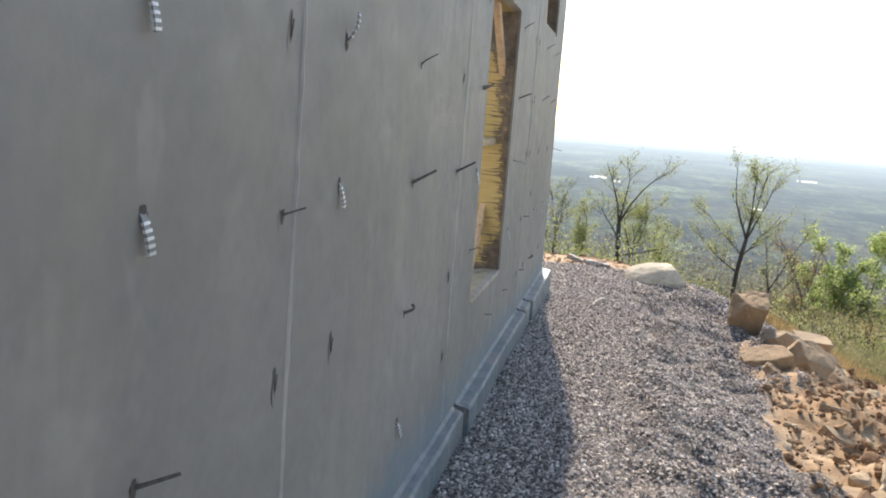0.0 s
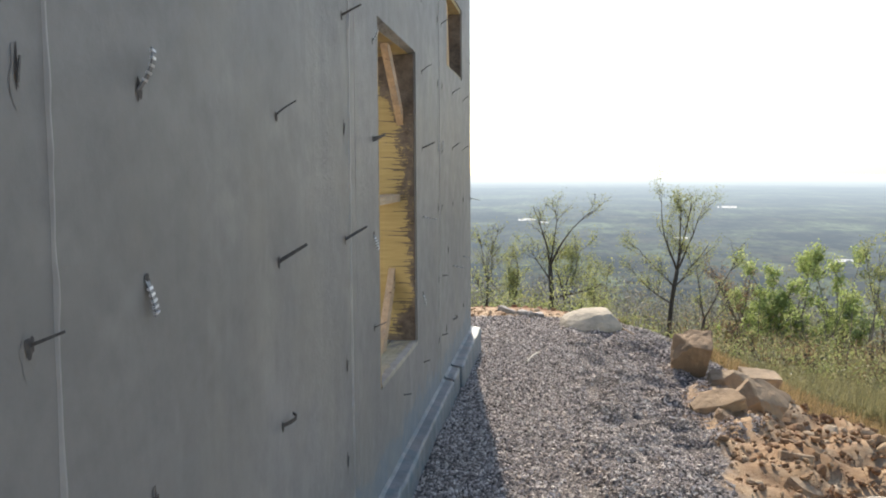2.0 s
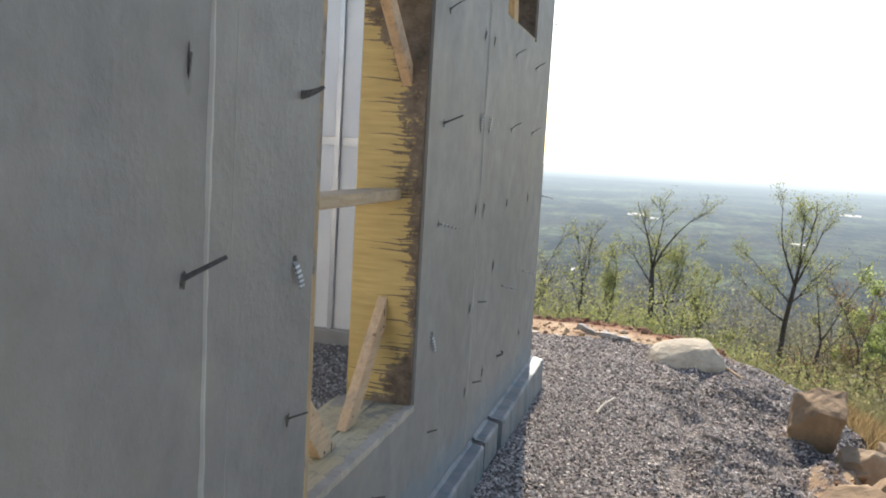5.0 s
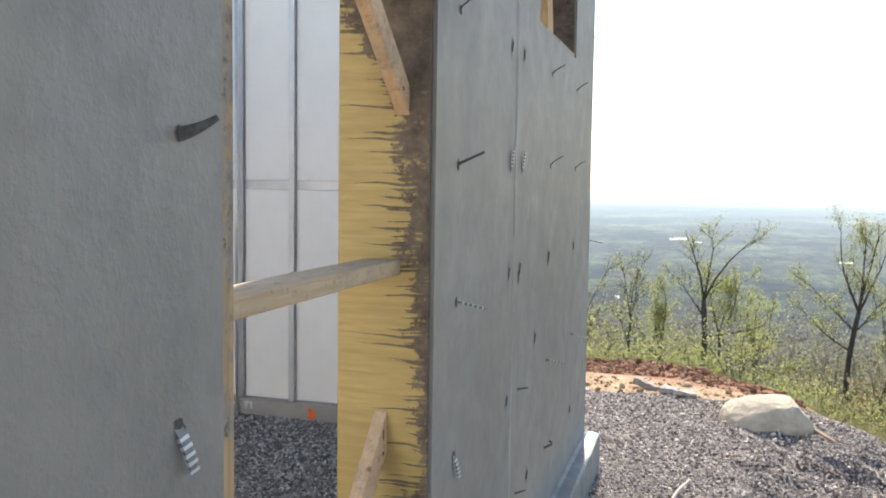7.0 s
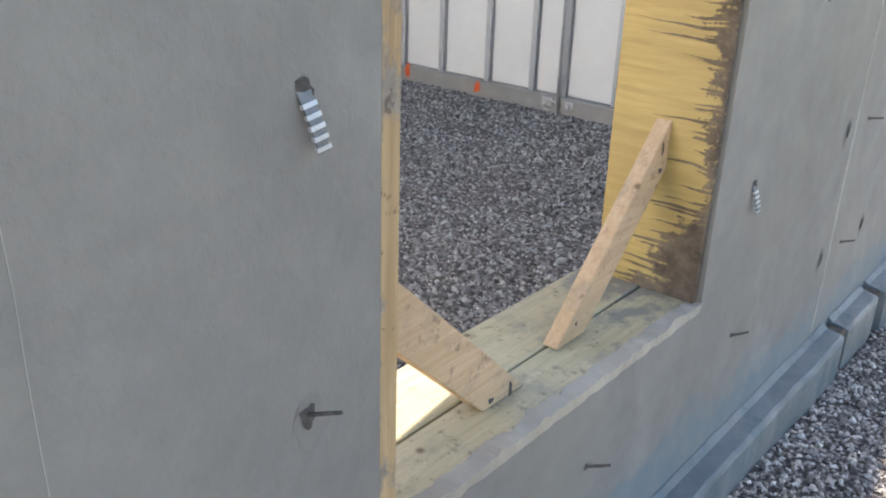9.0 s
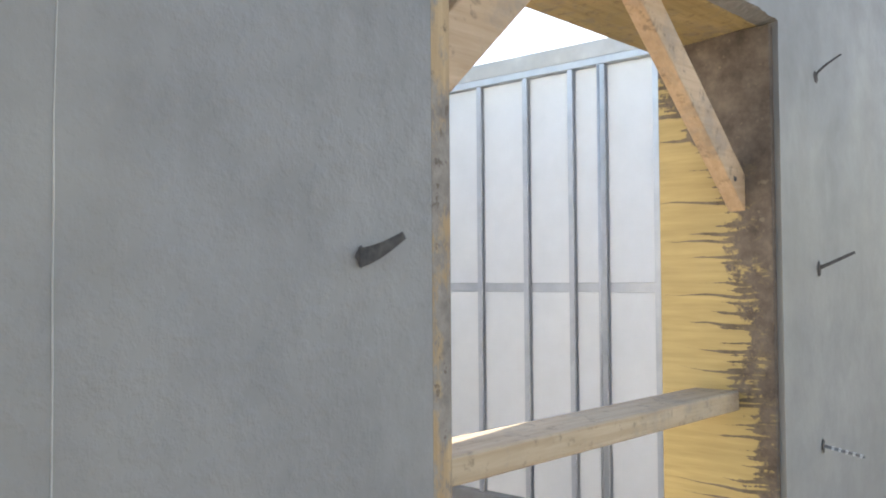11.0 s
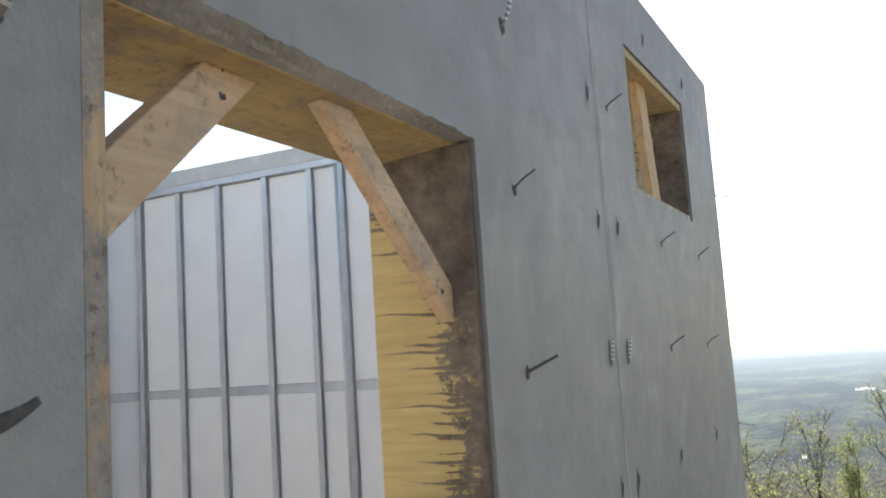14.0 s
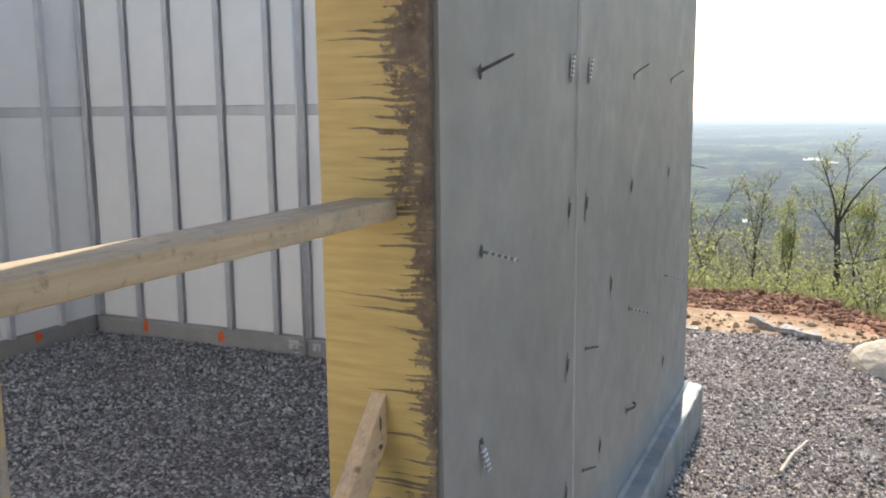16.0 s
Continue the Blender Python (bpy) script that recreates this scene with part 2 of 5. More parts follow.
M_PLY = stained_ply("stained_plywood", ((0.0, 0.62), (0.05, 0.5), (0.12, 0.30), (0.18, 0.08), (0.32, 0.14), (0.50, 0.26), (0.72, 0.38), (0.80, 0.46), (0.88, 0.85), (0.96, 1.10)))
M_PLY_HIGH = stained_ply("stained_plywood_high", ((0.0, 0.7), (0.98, 0.7), (1.0, 0.7)))
M_GRAVEL = stony("gravel_stone", ((0.0, (0.085, 0.070, 0.062)), (0.35, (0.38, 0.322, 0.287)), (0.75, (0.72, 0.62, 0.55)), (1.0, (0.97, 0.89, 0.80))))
# darker copy of the gravel; the shade inside the walls is in its colour
M_GRAVEL_IN = stony("shaded_gravel_stone", ((0.0, (0.11, 0.107, 0.106)), (0.35, (0.235, 0.227, 0.224)), (0.7, (0.36, 0.350, 0.340)), (1.0, (0.58, 0.57, 0.55))))
M_ROCK = stony("sandstone", ((0.0, (0.34, 0.225, 0.13)), (0.5, (0.40, 0.275, 0.165)), (1.0, (0.45, 0.33, 0.215))), "chance", 0.9, 7, 0.9, 0.03)
M_RUBBLE = stony("clay_rubble", ((0.0, (0.20, 0.105, 0.052)), (0.5, (0.37, 0.225, 0.120)), (0.85, (0.48, 0.325, 0.19)), (1.0, (0.64, 0.50, 0.34))), "island", 0.95, 18, 0.9, 0.02)
M_REDCLOD = stony("red_clay", ((0.0, (0.18, 0.072, 0.034)), (0.6, (0.29, 0.125, 0.064)), (1.0, (0.40, 0.22, 0.12))), "island", 0.95, 18, 0.9, 0.02)
M_BARK = plain("bark", (0.05, 0.04, 0.032), (0.12, 0.10, 0.085), 30, 0.95, 0, 0.8, 0.02)
M_SCRAPWHITE = plain("pale_plastic", (0.50, 0.50, 0.48), (0.66, 0.66, 0.63), 30, 0.5)
M_WHITE = plain("white_scrap", (0.42, 0.41, 0.39), (0.68, 0.66, 0.62), 20, 0.6)


def foliage(name, dark, light):
    m = Nodes(name)
    col = m.mix(m.island(), dark, light)
    m.bsdf.inputs["Subsurface Weight"].default_value = 0.0
    mat = m.done(col, 0.6)
    t = m.node("ShaderNodeBsdfTranslucent")
    m.link(col, t.inputs[0])
    mixer = m.node("ShaderNodeMixShader")
    mixer.inputs[0].default_value = 0.5
    m.link(m.bsdf.outputs[0], mixer.inputs[1])
    m.link(t.outputs[0], mixer.inputs[2])
    m.link(mixer.outputs[0], m.tree.nodes["Material Output"].inputs[0])
    return mat


M_LEAF = foliage("spring_leaf", (0.21, 0.245, 0.085), (0.43, 0.445, 0.195))
M_LEAF2 = foliage("bright_leaf", (0.28, 0.36, 0.12), (0.50, 0.56, 0.24))
M_GRASS = foliage("dry_grass", (0.15, 0.155, 0.072), (0.34, 0.31, 0.17))
M_TALLGRASS = foliage("tall_grass", (0.14, 0.138, 0.062), (0.31, 0.275, 0.14))
M_DRYGRASS = foliage("tan_grass", (0.18, 0.14, 0.06), (0.42, 0.29, 0.155))
M_RUSSET = foliage("budding_twigs", (0.16, 0.10, 0.06), (0.34, 0.24, 0.13))
# bare woods' colour pushed to blue-grey, with distant haze painted into it
M_FARWOOD = foliage("hazed_far_leaf", (0.12, 0.125, 0.13), (0.22, 0.225, 0.22))
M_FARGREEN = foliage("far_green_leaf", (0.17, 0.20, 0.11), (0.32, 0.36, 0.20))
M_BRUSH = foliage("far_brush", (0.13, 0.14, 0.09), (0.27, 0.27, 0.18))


def ground_material():
    m = Nodes("bare_ground")
    x, y, z = m.axes()
    wob = m.maths("MULTIPLY", m.maths("SUBTRACT", m.noise(1.1, 5, 0.65), 0.5), 1.6)
    # crushed grey stone on the pad, clay beyond its side and end, weeds on the slope
    past = m.maths("MULTIPLY", m.ramp(m.maths("MULTIPLY", y, 0.05), (0.32, 0.0), (0.37, 1.0)), -0.9)
    side = m.ramp(m.maths("MULTIPLY", m.maths("ADD", m.maths("ADD", x, past), wob), 0.1), (0.180, 0.0), (0.195, 1.0))
    end = m.ramp(m.maths("MULTIPLY", m.maths("ADD", y, m.maths("MULTIPLY", wob, 0.5)), 0.05), (0.497, 0.0), (0.505, 1.0))
    cells = m.node("ShaderNodeTexVoronoi")
    cells.inputs["Scale"].default_value = 62.0
    m.link(m.coord, cells.inputs["Vector"])
    tone = m.node("ShaderNodeSeparateXYZ")
    m.link(cells.outputs["Color"], tone.inputs[0])
    stone = m.ramp(tone.outputs[0], (0.0, (0.10, 0.085, 0.078)), (0.5, (0.27, 0.23, 0.21)), (1.0, (0.50, 0.44, 0.40)))
    stone = m.mix(m.ramp(cells.outputs["Distance"], (0.35, 0.0), (0.60, 0.8)), stone, (0.06, 0.052, 0.048))
    clay = m.ramp(m.noise(3.2, 6, 0.7), (0.3, (0.25, 0.14, 0.072)), (0.5, (0.42, 0.28, 0.165)), (0.7, (0.58, 0.44, 0.29)))
    weed = m.ramp(m.noise(2.2, 6, 0.75), (0.3, (0.13, 0.13, 0.045)), (0.7, (0.36, 0.27, 0.12)))
    beyond = m.ramp(m.maths("MULTIPLY", m.maths("ADD", y, m.maths("MULTIPLY", wob, 0.5)), 0.03), (0.575, 0.0), (0.59, 1.0))
    aside = m.ramp(m.maths("MULTIPLY", m.maths("ADD", m.maths("ADD", x, m.maths("MULTIPLY", y, 0.75)), wob), 0.05), (0.47, 0.0), (0.50, 1.0))
    aside = m.maths("MULTIPLY", aside, m.ramp(m.maths("MULTIPLY", m.maths("ADD", x, m.maths("MULTIPLY", wob, 0.4)), 0.1), (0.15, 0.0), (0.18, 1.0)))
    far = m.maths("MAXIMUM", beyond, aside)
    col = m.mix(m.maths("MAXIMUM", side, end), stone, clay)
    red = m.ramp(m.maths("MULTIPLY", m.maths("ADD", m.maths("ADD", y, m.maths("MULTIPLY", x, 0.35)), m.maths("MULTIPLY", wob, 0.3)), 0.05), (0.535, 0.0), (0.555, 1.0))
    col = m.mix(red, col, m.ramp(m.noise(9, 5, 0.7), (0.3, (0.20, 0.08, 0.035)), (0.7, (0.36, 0.16, 0.08))))
    col = m.mix(far, col, weed)
    return m.done(col, 0.95, m.noise(40, 6, 0.75), 0.8, 0.02)


M_GROUND = ground_material()


def distance_material():
    """Valley with painted haze, glowing by itself: blocks of woodland and pasture that shrink and pale toward the
    skyline, with a few white roofs.
    """
    m = Nodes("glowing_haze_valley")
    x, y, z = m.axes()
    drop = m.maths("MAXIMUM", m.maths("SUBTRACT", 0.0, z), 1.0)
    depth = m.maths("LOGARITHM", drop, 2.718)

    def plan(across, along, shift=0.0):
        n = m.node("ShaderNodeCombineXYZ")
        m.link(across, n.inputs[0])
        m.link(m.maths("MULTIPLY", depth, along), n.inputs[1])
        n.inputs[2].default_value = shift
        return n.outputs[0]

    near = m.maths("DIVIDE", x, drop)
    patches = m.noise(1.0, 6, 0.66, plan(m.maths("MULTIPLY", near, 1.5), 5.5))
    bands = m.noise(1.0, 4, 0.6, plan(m.maths("MULTIPLY", x, 0.011), 7.5, 3.0))
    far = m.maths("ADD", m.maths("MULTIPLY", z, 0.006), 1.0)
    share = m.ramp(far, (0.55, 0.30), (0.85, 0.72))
    kind = m.maths("ADD", m.maths("MULTIPLY", patches, m.maths("SUBTRACT", 1.0, share)), m.maths("MULTIPLY", bands, share))
    col = m.ramp(kind, (0.42, (0.045, 0.060, 0.078)), (0.465, (0.085, 0.102, 0.115)), (0.505, (0.125, 0.142, 0.140)), (0.545, (0.160, 0.200, 0.148)), (0.60, (0.28, 0.35, 0.25)))
    crowns = m.noise(7.0, 4, 0.7, plan(near, 4.0, 5.0))
    col = m.mix(m.ramp(crowns, (0.36, 0.8), (0.52, 0.0)), col, (0.052, 0.062, 0.072))
    col = m.mix(m.ramp(crowns, (0.54, 0.0), (0.70, 0.55)), col, (0.235, 0.265, 0.155))
    buds = m.noise(1.7, 3, 0.6, plan(near, 5.0, 9.0))
    col = m.mix(m.ramp(buds, (0.55, 0.0), (0.66, 0.4)), col, (0.19, 0.165, 0.15))
    lines = m.noise(1.0, 3, 0.6, plan(m.maths("MULTIPLY", x, 0.02), 16.0, 7.0))
    col = m.mix(m.ramp(lines, (0.36, 0.75), (0.44, 0.0)), col, (0.045, 0.062, 0.085))
    # haze painted in: an air colour that pales toward the skyline, mixed over
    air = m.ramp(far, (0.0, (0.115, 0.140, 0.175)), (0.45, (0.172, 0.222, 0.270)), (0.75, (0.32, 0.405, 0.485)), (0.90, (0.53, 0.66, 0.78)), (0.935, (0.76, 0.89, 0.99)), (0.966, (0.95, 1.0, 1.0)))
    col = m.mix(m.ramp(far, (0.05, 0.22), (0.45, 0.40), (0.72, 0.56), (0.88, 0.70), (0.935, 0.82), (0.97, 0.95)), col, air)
    # roofs painted bright white, as if they caught the sun
    for px, pz, half, high in ((-26.0, -45.0, 7.5, 1.1), (-10.0, -47.5, 4.0, 0.7), (112.0, -60.5, 7.0, 0.8), (149.0, -33.0, 8.0, 0.8), (239.0, -77.0, 9.0, 1.2), (-78.0, -99.0, 2.0, 1.6)):
        inside = m.maths("MULTIPLY", m.maths("LESS_THAN", m.maths("ABSOLUTE", m.maths("SUBTRACT", x, px)), half), m.maths("LESS_THAN", m.maths("ABSOLUTE", m.maths("SUBTRACT", z, pz)), high))
        col = m.mix(m.maths("MULTIPLY", inside, m.ramp(m.noise(0.25, 2, 0.5), (0.40, 0.0), (0.50, 0.9))), col, (0.80, 0.84, 0.88))
    # the sheet emits its colours, though it is no lamp
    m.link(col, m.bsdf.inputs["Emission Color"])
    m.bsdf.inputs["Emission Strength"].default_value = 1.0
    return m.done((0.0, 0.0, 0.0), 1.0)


M_FAR = distance_material()

# ---- mesh helpers ----


def mesh_from(bm, name):
    me = bpy.data.meshes.new(name)
    bm.to_mesh(me)
    bm.free()
    return me


def part(name, bm, material, parent=None, label="", smooth=False):
    """Links a bmesh as one mesh object, under a thing where a parent is given."""
    ob = new(name, mesh_from(bm, name))
    ob.data.materials.append(material)
    if smooth:
        for p in ob.data.polygons:
            p.use_smooth = True
    if parent is not None:
        ob.parent = parent
    if label:
        tagged(ob, label)
    return ob


def array_part(name, verts, faces, material, parent=None, smooth=False):
    me = bpy.data.meshes.new(name)
    me.from_pydata(verts, [], faces)
    me.materials.append(material)
    if smooth:
        for p in me.polygons:
            p.use_smooth = True
    ob = new(name, me)
    if parent is not None:
        ob.parent = parent
    return ob


def empty(name, label, category, group="", kind="", at=(0, 0, 0)):
    ob = new(name)
    ob.location = at
    ob.empty_display_size = 0.1
    return tagged(ob, label, category, group, kind)


def box(lo, hi, bevel=0.0, bm=None, m=None):
    bm = bm or bmesh.new()
    got = bmesh.ops.create_cube(bm, size=1.0)
    size, mid = Vector(hi) - Vector(lo), (Vector(hi) + Vector(lo)) / 2
    for v in got["verts"]:
        v.co = Vector((v.co.x * size.x, v.co.y * size.y, v.co.z * size.z)) + mid
    if bevel:
        edges = {e for v in got["verts"] for e in v.link_edges}
        made = bmesh.ops.bevel(bm, geom=list(edges), offset=bevel, segments=1, affect="EDGES")
    if m is not None:
        bmesh.ops.transform(bm, matrix=m, verts=bm.verts)
    return bm


def board(a, b, wide, thick, side, bevel=0.003, cuts=0):
    """A plank from a to b; its width runs across both its length and the way `side`, its thickness along `side`."""
    a, b, side = Vector(a), Vector(b), Vector(side)
    ln = (b - a).length
    zax = (b - a).normalized()
    xax = side.normalized()
    yax = zax.cross(xax).normalized()
    xax = yax.cross(zax).normalized()
    bm = box((-thick / 2, -wide / 2, 0), (thick / 2, wide / 2, ln), bevel)
    rot = Matrix((xax, yax, zax)).transposed().to_4x4()
    bmesh.ops.transform(bm, matrix=Matrix.Translation(a) @ rot, verts=bm.verts)
    return bm


def tube(bm, pts, radii, seg=6):
    rings = []
    for i, p in enumerate(pts):
        p = Vector(p)
        d = (Vector(pts[min(i + 1, len(pts) - 1)]) - Vector(pts[max(i - 1, 0)])).normalized()
        u = d.orthogonal().normalized()
        w = d.cross(u)
        rings.append([bm.verts.new(p + (u * math.cos(k * math.tau / seg) + w * math.sin(k * math.tau / seg)) * radii[i]) for k in range(seg)])
    for r0, r1 in zip(rings, rings[1:]):
        for k in range(seg):
            bm.faces.new((r0[k], r0[(k + 1) % seg], r1[(k + 1) % seg], r1[k]))
    bm.faces.new(rings[-1])
    bm.faces.new(rings[0][::-1])
    return bm


def blotch(name, at, w, h, normal, mat, seed, proud=0.003):
    """A thin irregular patch of paint, knot, smudge or painted pit shade lying on a wall face."""
    n = Vector(normal)
    u = Vector((0, 0, 1)).cross(n).normalized()
    bm = bmesh.new()
    c = bm.verts.new(Vector(at) + n * proud * 1.4)
    ring = []
    for k in range(14):
        a = k * math.tau / 14
        r = 0.5 * (0.72 + 0.5 * noise.noise((math.cos(a) * 1.5, math.sin(a) * 1.5, seed)))
        ring.append(bm.verts.new(Vector(at) + n * proud + u * (math.cos(a) * w * r) + Vector((0, 0, math.sin(a) * h * r))))
    for k in range(14):
        bm.faces.new((c, ring[k], ring[(k + 1) % 14]))
    return part(name, bm, mat)


# ---- the ground ----


def smooth01(a, b, v):
    t = max(0.0, min(1.0, (v - a) / (b - a)))
    return t * t * (3 - 2 * t)


def ground_z(x, y):
    """Level stone pad beside the wall, falling away to its side; past its end a bare red shelf slopes to a ridge."""
    z = 0.03 + 0.018 * noise.noise((x * 1.3, y * 1.3, 0.0))
    z -= 0.034 * max(0.0, min(y, 11.0) - 4.5)
    crest = 1.28 + 0.15 * noise.noise((y * 0.7, 3.1, 0))
    end = 11.0 - 1.1 * smooth01(0.3, 1.7, x)
    d = math.hypot(max(0.0, x - crest), max(0.0, y - end))
    steep = 0.25 + 0.22 * smooth01(6.6, 8.2, y)
    z -= 0.25 * min(d, 0.75) + steep * max(0.0, min(d, 4.0) - 0.75) + 0.19 * max(0.0, d - 4.0) + 0.06 * max(0.0, d - 40)
    lumps = smooth01(0.7, 1.3, x) * smooth01(10.5, 9.0, y) * smooth01(6.0, 4.0, x)
    z += 0.12 * lumps * noise.noise((x * 2.3, y * 1.9, 5.0)) + 0.075 * lumps * noise.noise((x * 5, y * 5, 2.0))
    z -= 0.12 * math.exp(-((y - 6.35) / 0.6) ** 2) * smooth01(0.95, 1.5, x) * smooth01(2.2, 1.7, x)
    z -= 0.08 * math.exp(-((y - 4.6) / 0.4) ** 2) * smooth01(0.95, 1.4, x) * smooth01(2.2, 1.7, x)
    clay = smooth01(1.8, 2.2, x) * smooth01(8.0, 6.8, y) * smooth01(5.5, 4.5, x)
    z += clay * (0.13 * noise.noise((x * 2.7, y * 2.7, 11.0)) + 0.09 * noise.noise((x * 5.5, y * 5.5, 4.0)) + 0.04 * noise.noise((x * 16, y * 16, 4.0)))
    z -= 0.25 * max(0.0, x - 40) + 0.2 * max(0.0, -14 - x) + 0.05 * max(0.0, -14 - y)
    if y > 14 or x > 5:
        z += 0.4 * noise.noise((x * 0.16, y * 0.16, 1.0)) * smooth01(14, 18, max(y, x + 9))
    if 10.0 < y < 26.0 and x < 2.6:
        shelf = -0.20 - 0.182 * max(0.0, y - 10.6) - 0.22 * smooth01(-0.2, 1.4, x) * smooth01(13, 18, y)
        shelf += 0.05 * noise.noise((x * 1.7, y * 1.7, 9)) + 0.03 * noise.noise((x * 6, y * 6, 9))
        ridge = math.exp(-((y - 18.6) / 0.8) ** 2)
        shelf += ridge * (0.06 + 0.16 * noise.noise((x * 1.1, 4.0, 9)) + 0.10 * noise.noise((x * 3.5, y * 3.5, 9)))
        k = smooth01(10.3, 11.2, y) * smooth01(22.5, 19.4, y) * smooth01(2.5, 1.2, x)
        z += (max(z, shelf) - z) * k
    return max(z, -175.0)


def steps(near_lo, near_hi, step, far_lo, far_hi):
    out, v, s = [], near_lo, step
    while v > far_lo:
        s *= 1.25
        v -= s
        out.append(v)
    out = out[::-1]
    v = near_lo
    while v < near_hi:
        out.append(v)
        v += step
    s = step
    while v < far_hi:
        out.append(v)
        s *= 1.25
        v += s
    out.append(far_hi)
    return out


gx, gy = steps(-6.0, 6.0, 0.11, -4000, 4000), steps(-4.0, 20.0, 0.11, -4000, 4000)
gverts = [(x, y, ground_z(x, y)) for y in gy for x in gx]
nx = len(gx)
gfaces = [(j * nx + i, j * nx + i + 1, (j + 1) * nx + i + 1, (j + 1) * nx + i) for j in range(len(gy) - 1) for i in range(nx - 1)]
ground = array_part("ground", gverts, gfaces, M_GROUND, None, True)
tagged(ground, "grey crushed stone pad falling away to clay and a weedy slope", "ground", "", "structure")

# glowing sheet with painted haze: the valley far below, beyond the slope
far_bm = bmesh.new()
R = 820.0
prev = None
for k in range(0, 241):
    a = radians(-110 + 220 * k / 240)
    top = -4.6 + 4.0 * noise.noise((k * 0.045, 0, 0)) + 0.7 * noise.noise((k * 0.2, 4, 0))
    cur = [far_bm.verts.new((R * math.sin(a), R * math.cos(a), z)) for z in (-178.0, top)]
    if prev:
        far_bm.faces.new((prev[0], cur[0], cur[1], prev[1]))
    prev = cur
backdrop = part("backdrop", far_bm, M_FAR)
tagged(backdrop, "hazy blue-green wooded valley reaching a pale skyline", "distant valley", "", "structure")

# ---- walls ----
END_Y, TOP, THICK, SOUTH = 7.31, 3.33, 0.28, -3.2
IN_Y, IN_X = 7.03, -4.09
WIN = (2.88, 4.005, 0.665, 2.425)
WIN2 = (5.495, 6.56, 2.45, 3.04)


def holed_wall(x0, x1, y0, y1, z0, z1, holes):
    """A wall slab along y with openings that go through it."""
    ys = sorted({y0, y1, *(h[0] for h in holes), *(h[1] for h in holes)})
    zs = sorted({z0, z1, *(h[2] for h in holes), *(h[3] for h in holes)})
    bm, idx = bmesh.new(), {}

    def vert(x, y, z):
        key = (x, y, z)
        if key not in idx:
            idx[key] = bm.verts.new(key)
        return idx[key]

    def solid(i, j):
        if not (0 <= i < len(ys) - 1 and 0 <= j < len(zs) - 1):
            return False
        yc, zc = (ys[i] + ys[i + 1]) / 2, (zs[j] + zs[j + 1]) / 2
        return not any(h[0] < yc < h[1] and h[2] < zc < h[3] for h in holes)

    for i in range(len(ys) - 1):
        for j in range(len(zs) - 1):
            if not solid(i, j):
                continue
            a, b, c, d = ys[i], ys[i + 1], zs[j], zs[j + 1]
            bm.faces.new([vert(x1, a, c), vert(x1, b, c), vert(x1, b, d), vert(x1, a, d)])
            bm.faces.new([vert(x0, a, d), vert(x0, b, d), vert(x0, b, c), vert(x0, a, c)])
            if not solid(i - 1, j):
                bm.faces.new([vert(x0, a, c), vert(x1, a, c), vert(x1, a, d), vert(x0, a, d)])
            if not solid(i + 1, j):
                bm.faces.new([vert(x0, b, d), vert(x1, b, d), vert(x1, b, c), vert(x0, b, c)])
            if not solid(i, j - 1):
                bm.faces.new([vert(x0, b, c), vert(x1, b, c), vert(x1, a, c), vert(x0, a, c)])
            if not solid(i, j + 1):
                bm.faces.new([vert(x0, a, d), vert(x1, a, d), vert(x1, b, d), vert(x0, b, d)])
    return bm


wall_e = part("wall_east", holed_wall(-THICK, 0.0, SOUTH, END_Y, -0.3, TOP, [WIN, WIN2]), M_WALL)
tagged(wall_e, "grey cast concrete wall with form seams and snapped ties", "wall", "", "structure")
wall_n = part("wall_north", box((IN_X - 0.25, IN_Y + 0.05, -0.3), (-THICK, END_Y, TOP)), M_CURB)
tagged(wall_n, "concrete end wall behind white foam and steel studs", "wall", "", "structure")
wall_w = part("wall_west", box((IN_X - 0.25, 0.6, -0.3), (IN_X - 0.05, IN_Y + 0.05, TOP)), M_CURB)
tagged(wall_w, "concrete side wall lined with white foam", "wall", "", "structure")
# unseen wall, added so that its sunlit white foam brightens the room
bounce_wall = part("wall_south", box((IN_X - 0.05, 0.6, -0.3), (-THICK, 0.85, TOP)), M_CURB)
tagged(bounce_wall, "unseen cross wall added to bounce sunlight into the basement", "wall", "", "structure")

# white casting fins left at the joints between the form panels
def fin(y, z0, z1, wide, seed):
    bm = bmesh.new()
    rows, z, i = [], z0, 0
    while z <= z1:
        w = wide * (0.40 + 0.8 * abs(noise.noise((z * 5, seed, 0))) + 0.5 * max(0.0, noise.noise((z * 17, seed, 2))))
        c = y + (0.012 if wide > 0.0134 else 0.005) * noise.noise((z * 1.1, seed, 3)) + 0.003 * noise.noise((z * 9, seed, 5))
        out = min(wide, 0.011) * (0.35 + 0.7 * abs(noise.noise((z * 9, seed, 7))))
        rows.append([bm.verts.new(p) for p in ((-0.002, c - w, z), (out, c - w * 0.3, z), (out, c + w * 0.3, z), (-0.002, c + w, z))])
        z += 0.035
    for a, b in zip(rows, rows[1:]):
        for k in range(3):
            bm.faces.new((a[k], a[k + 1], b[k + 1], b[k]))
    return bm


for y, z0, z1, w in ((0.19, 0.19, 3.3, 0.014), (2.299, 0.19, 3.3, 0.019), (2.408, 0.3, 2.6, 0.0022), (5.035, 0.19, 3.3, 0.009), (5.06, 1.9, 2.9, 0.005), (-2.0, 0.19, 3.3, 0.01)):
    part("form_seam", fin(y, z0, z1, w, y), M_GROUT, wall_e)

# ---- the footing ----
FOOT_Z = 0.172


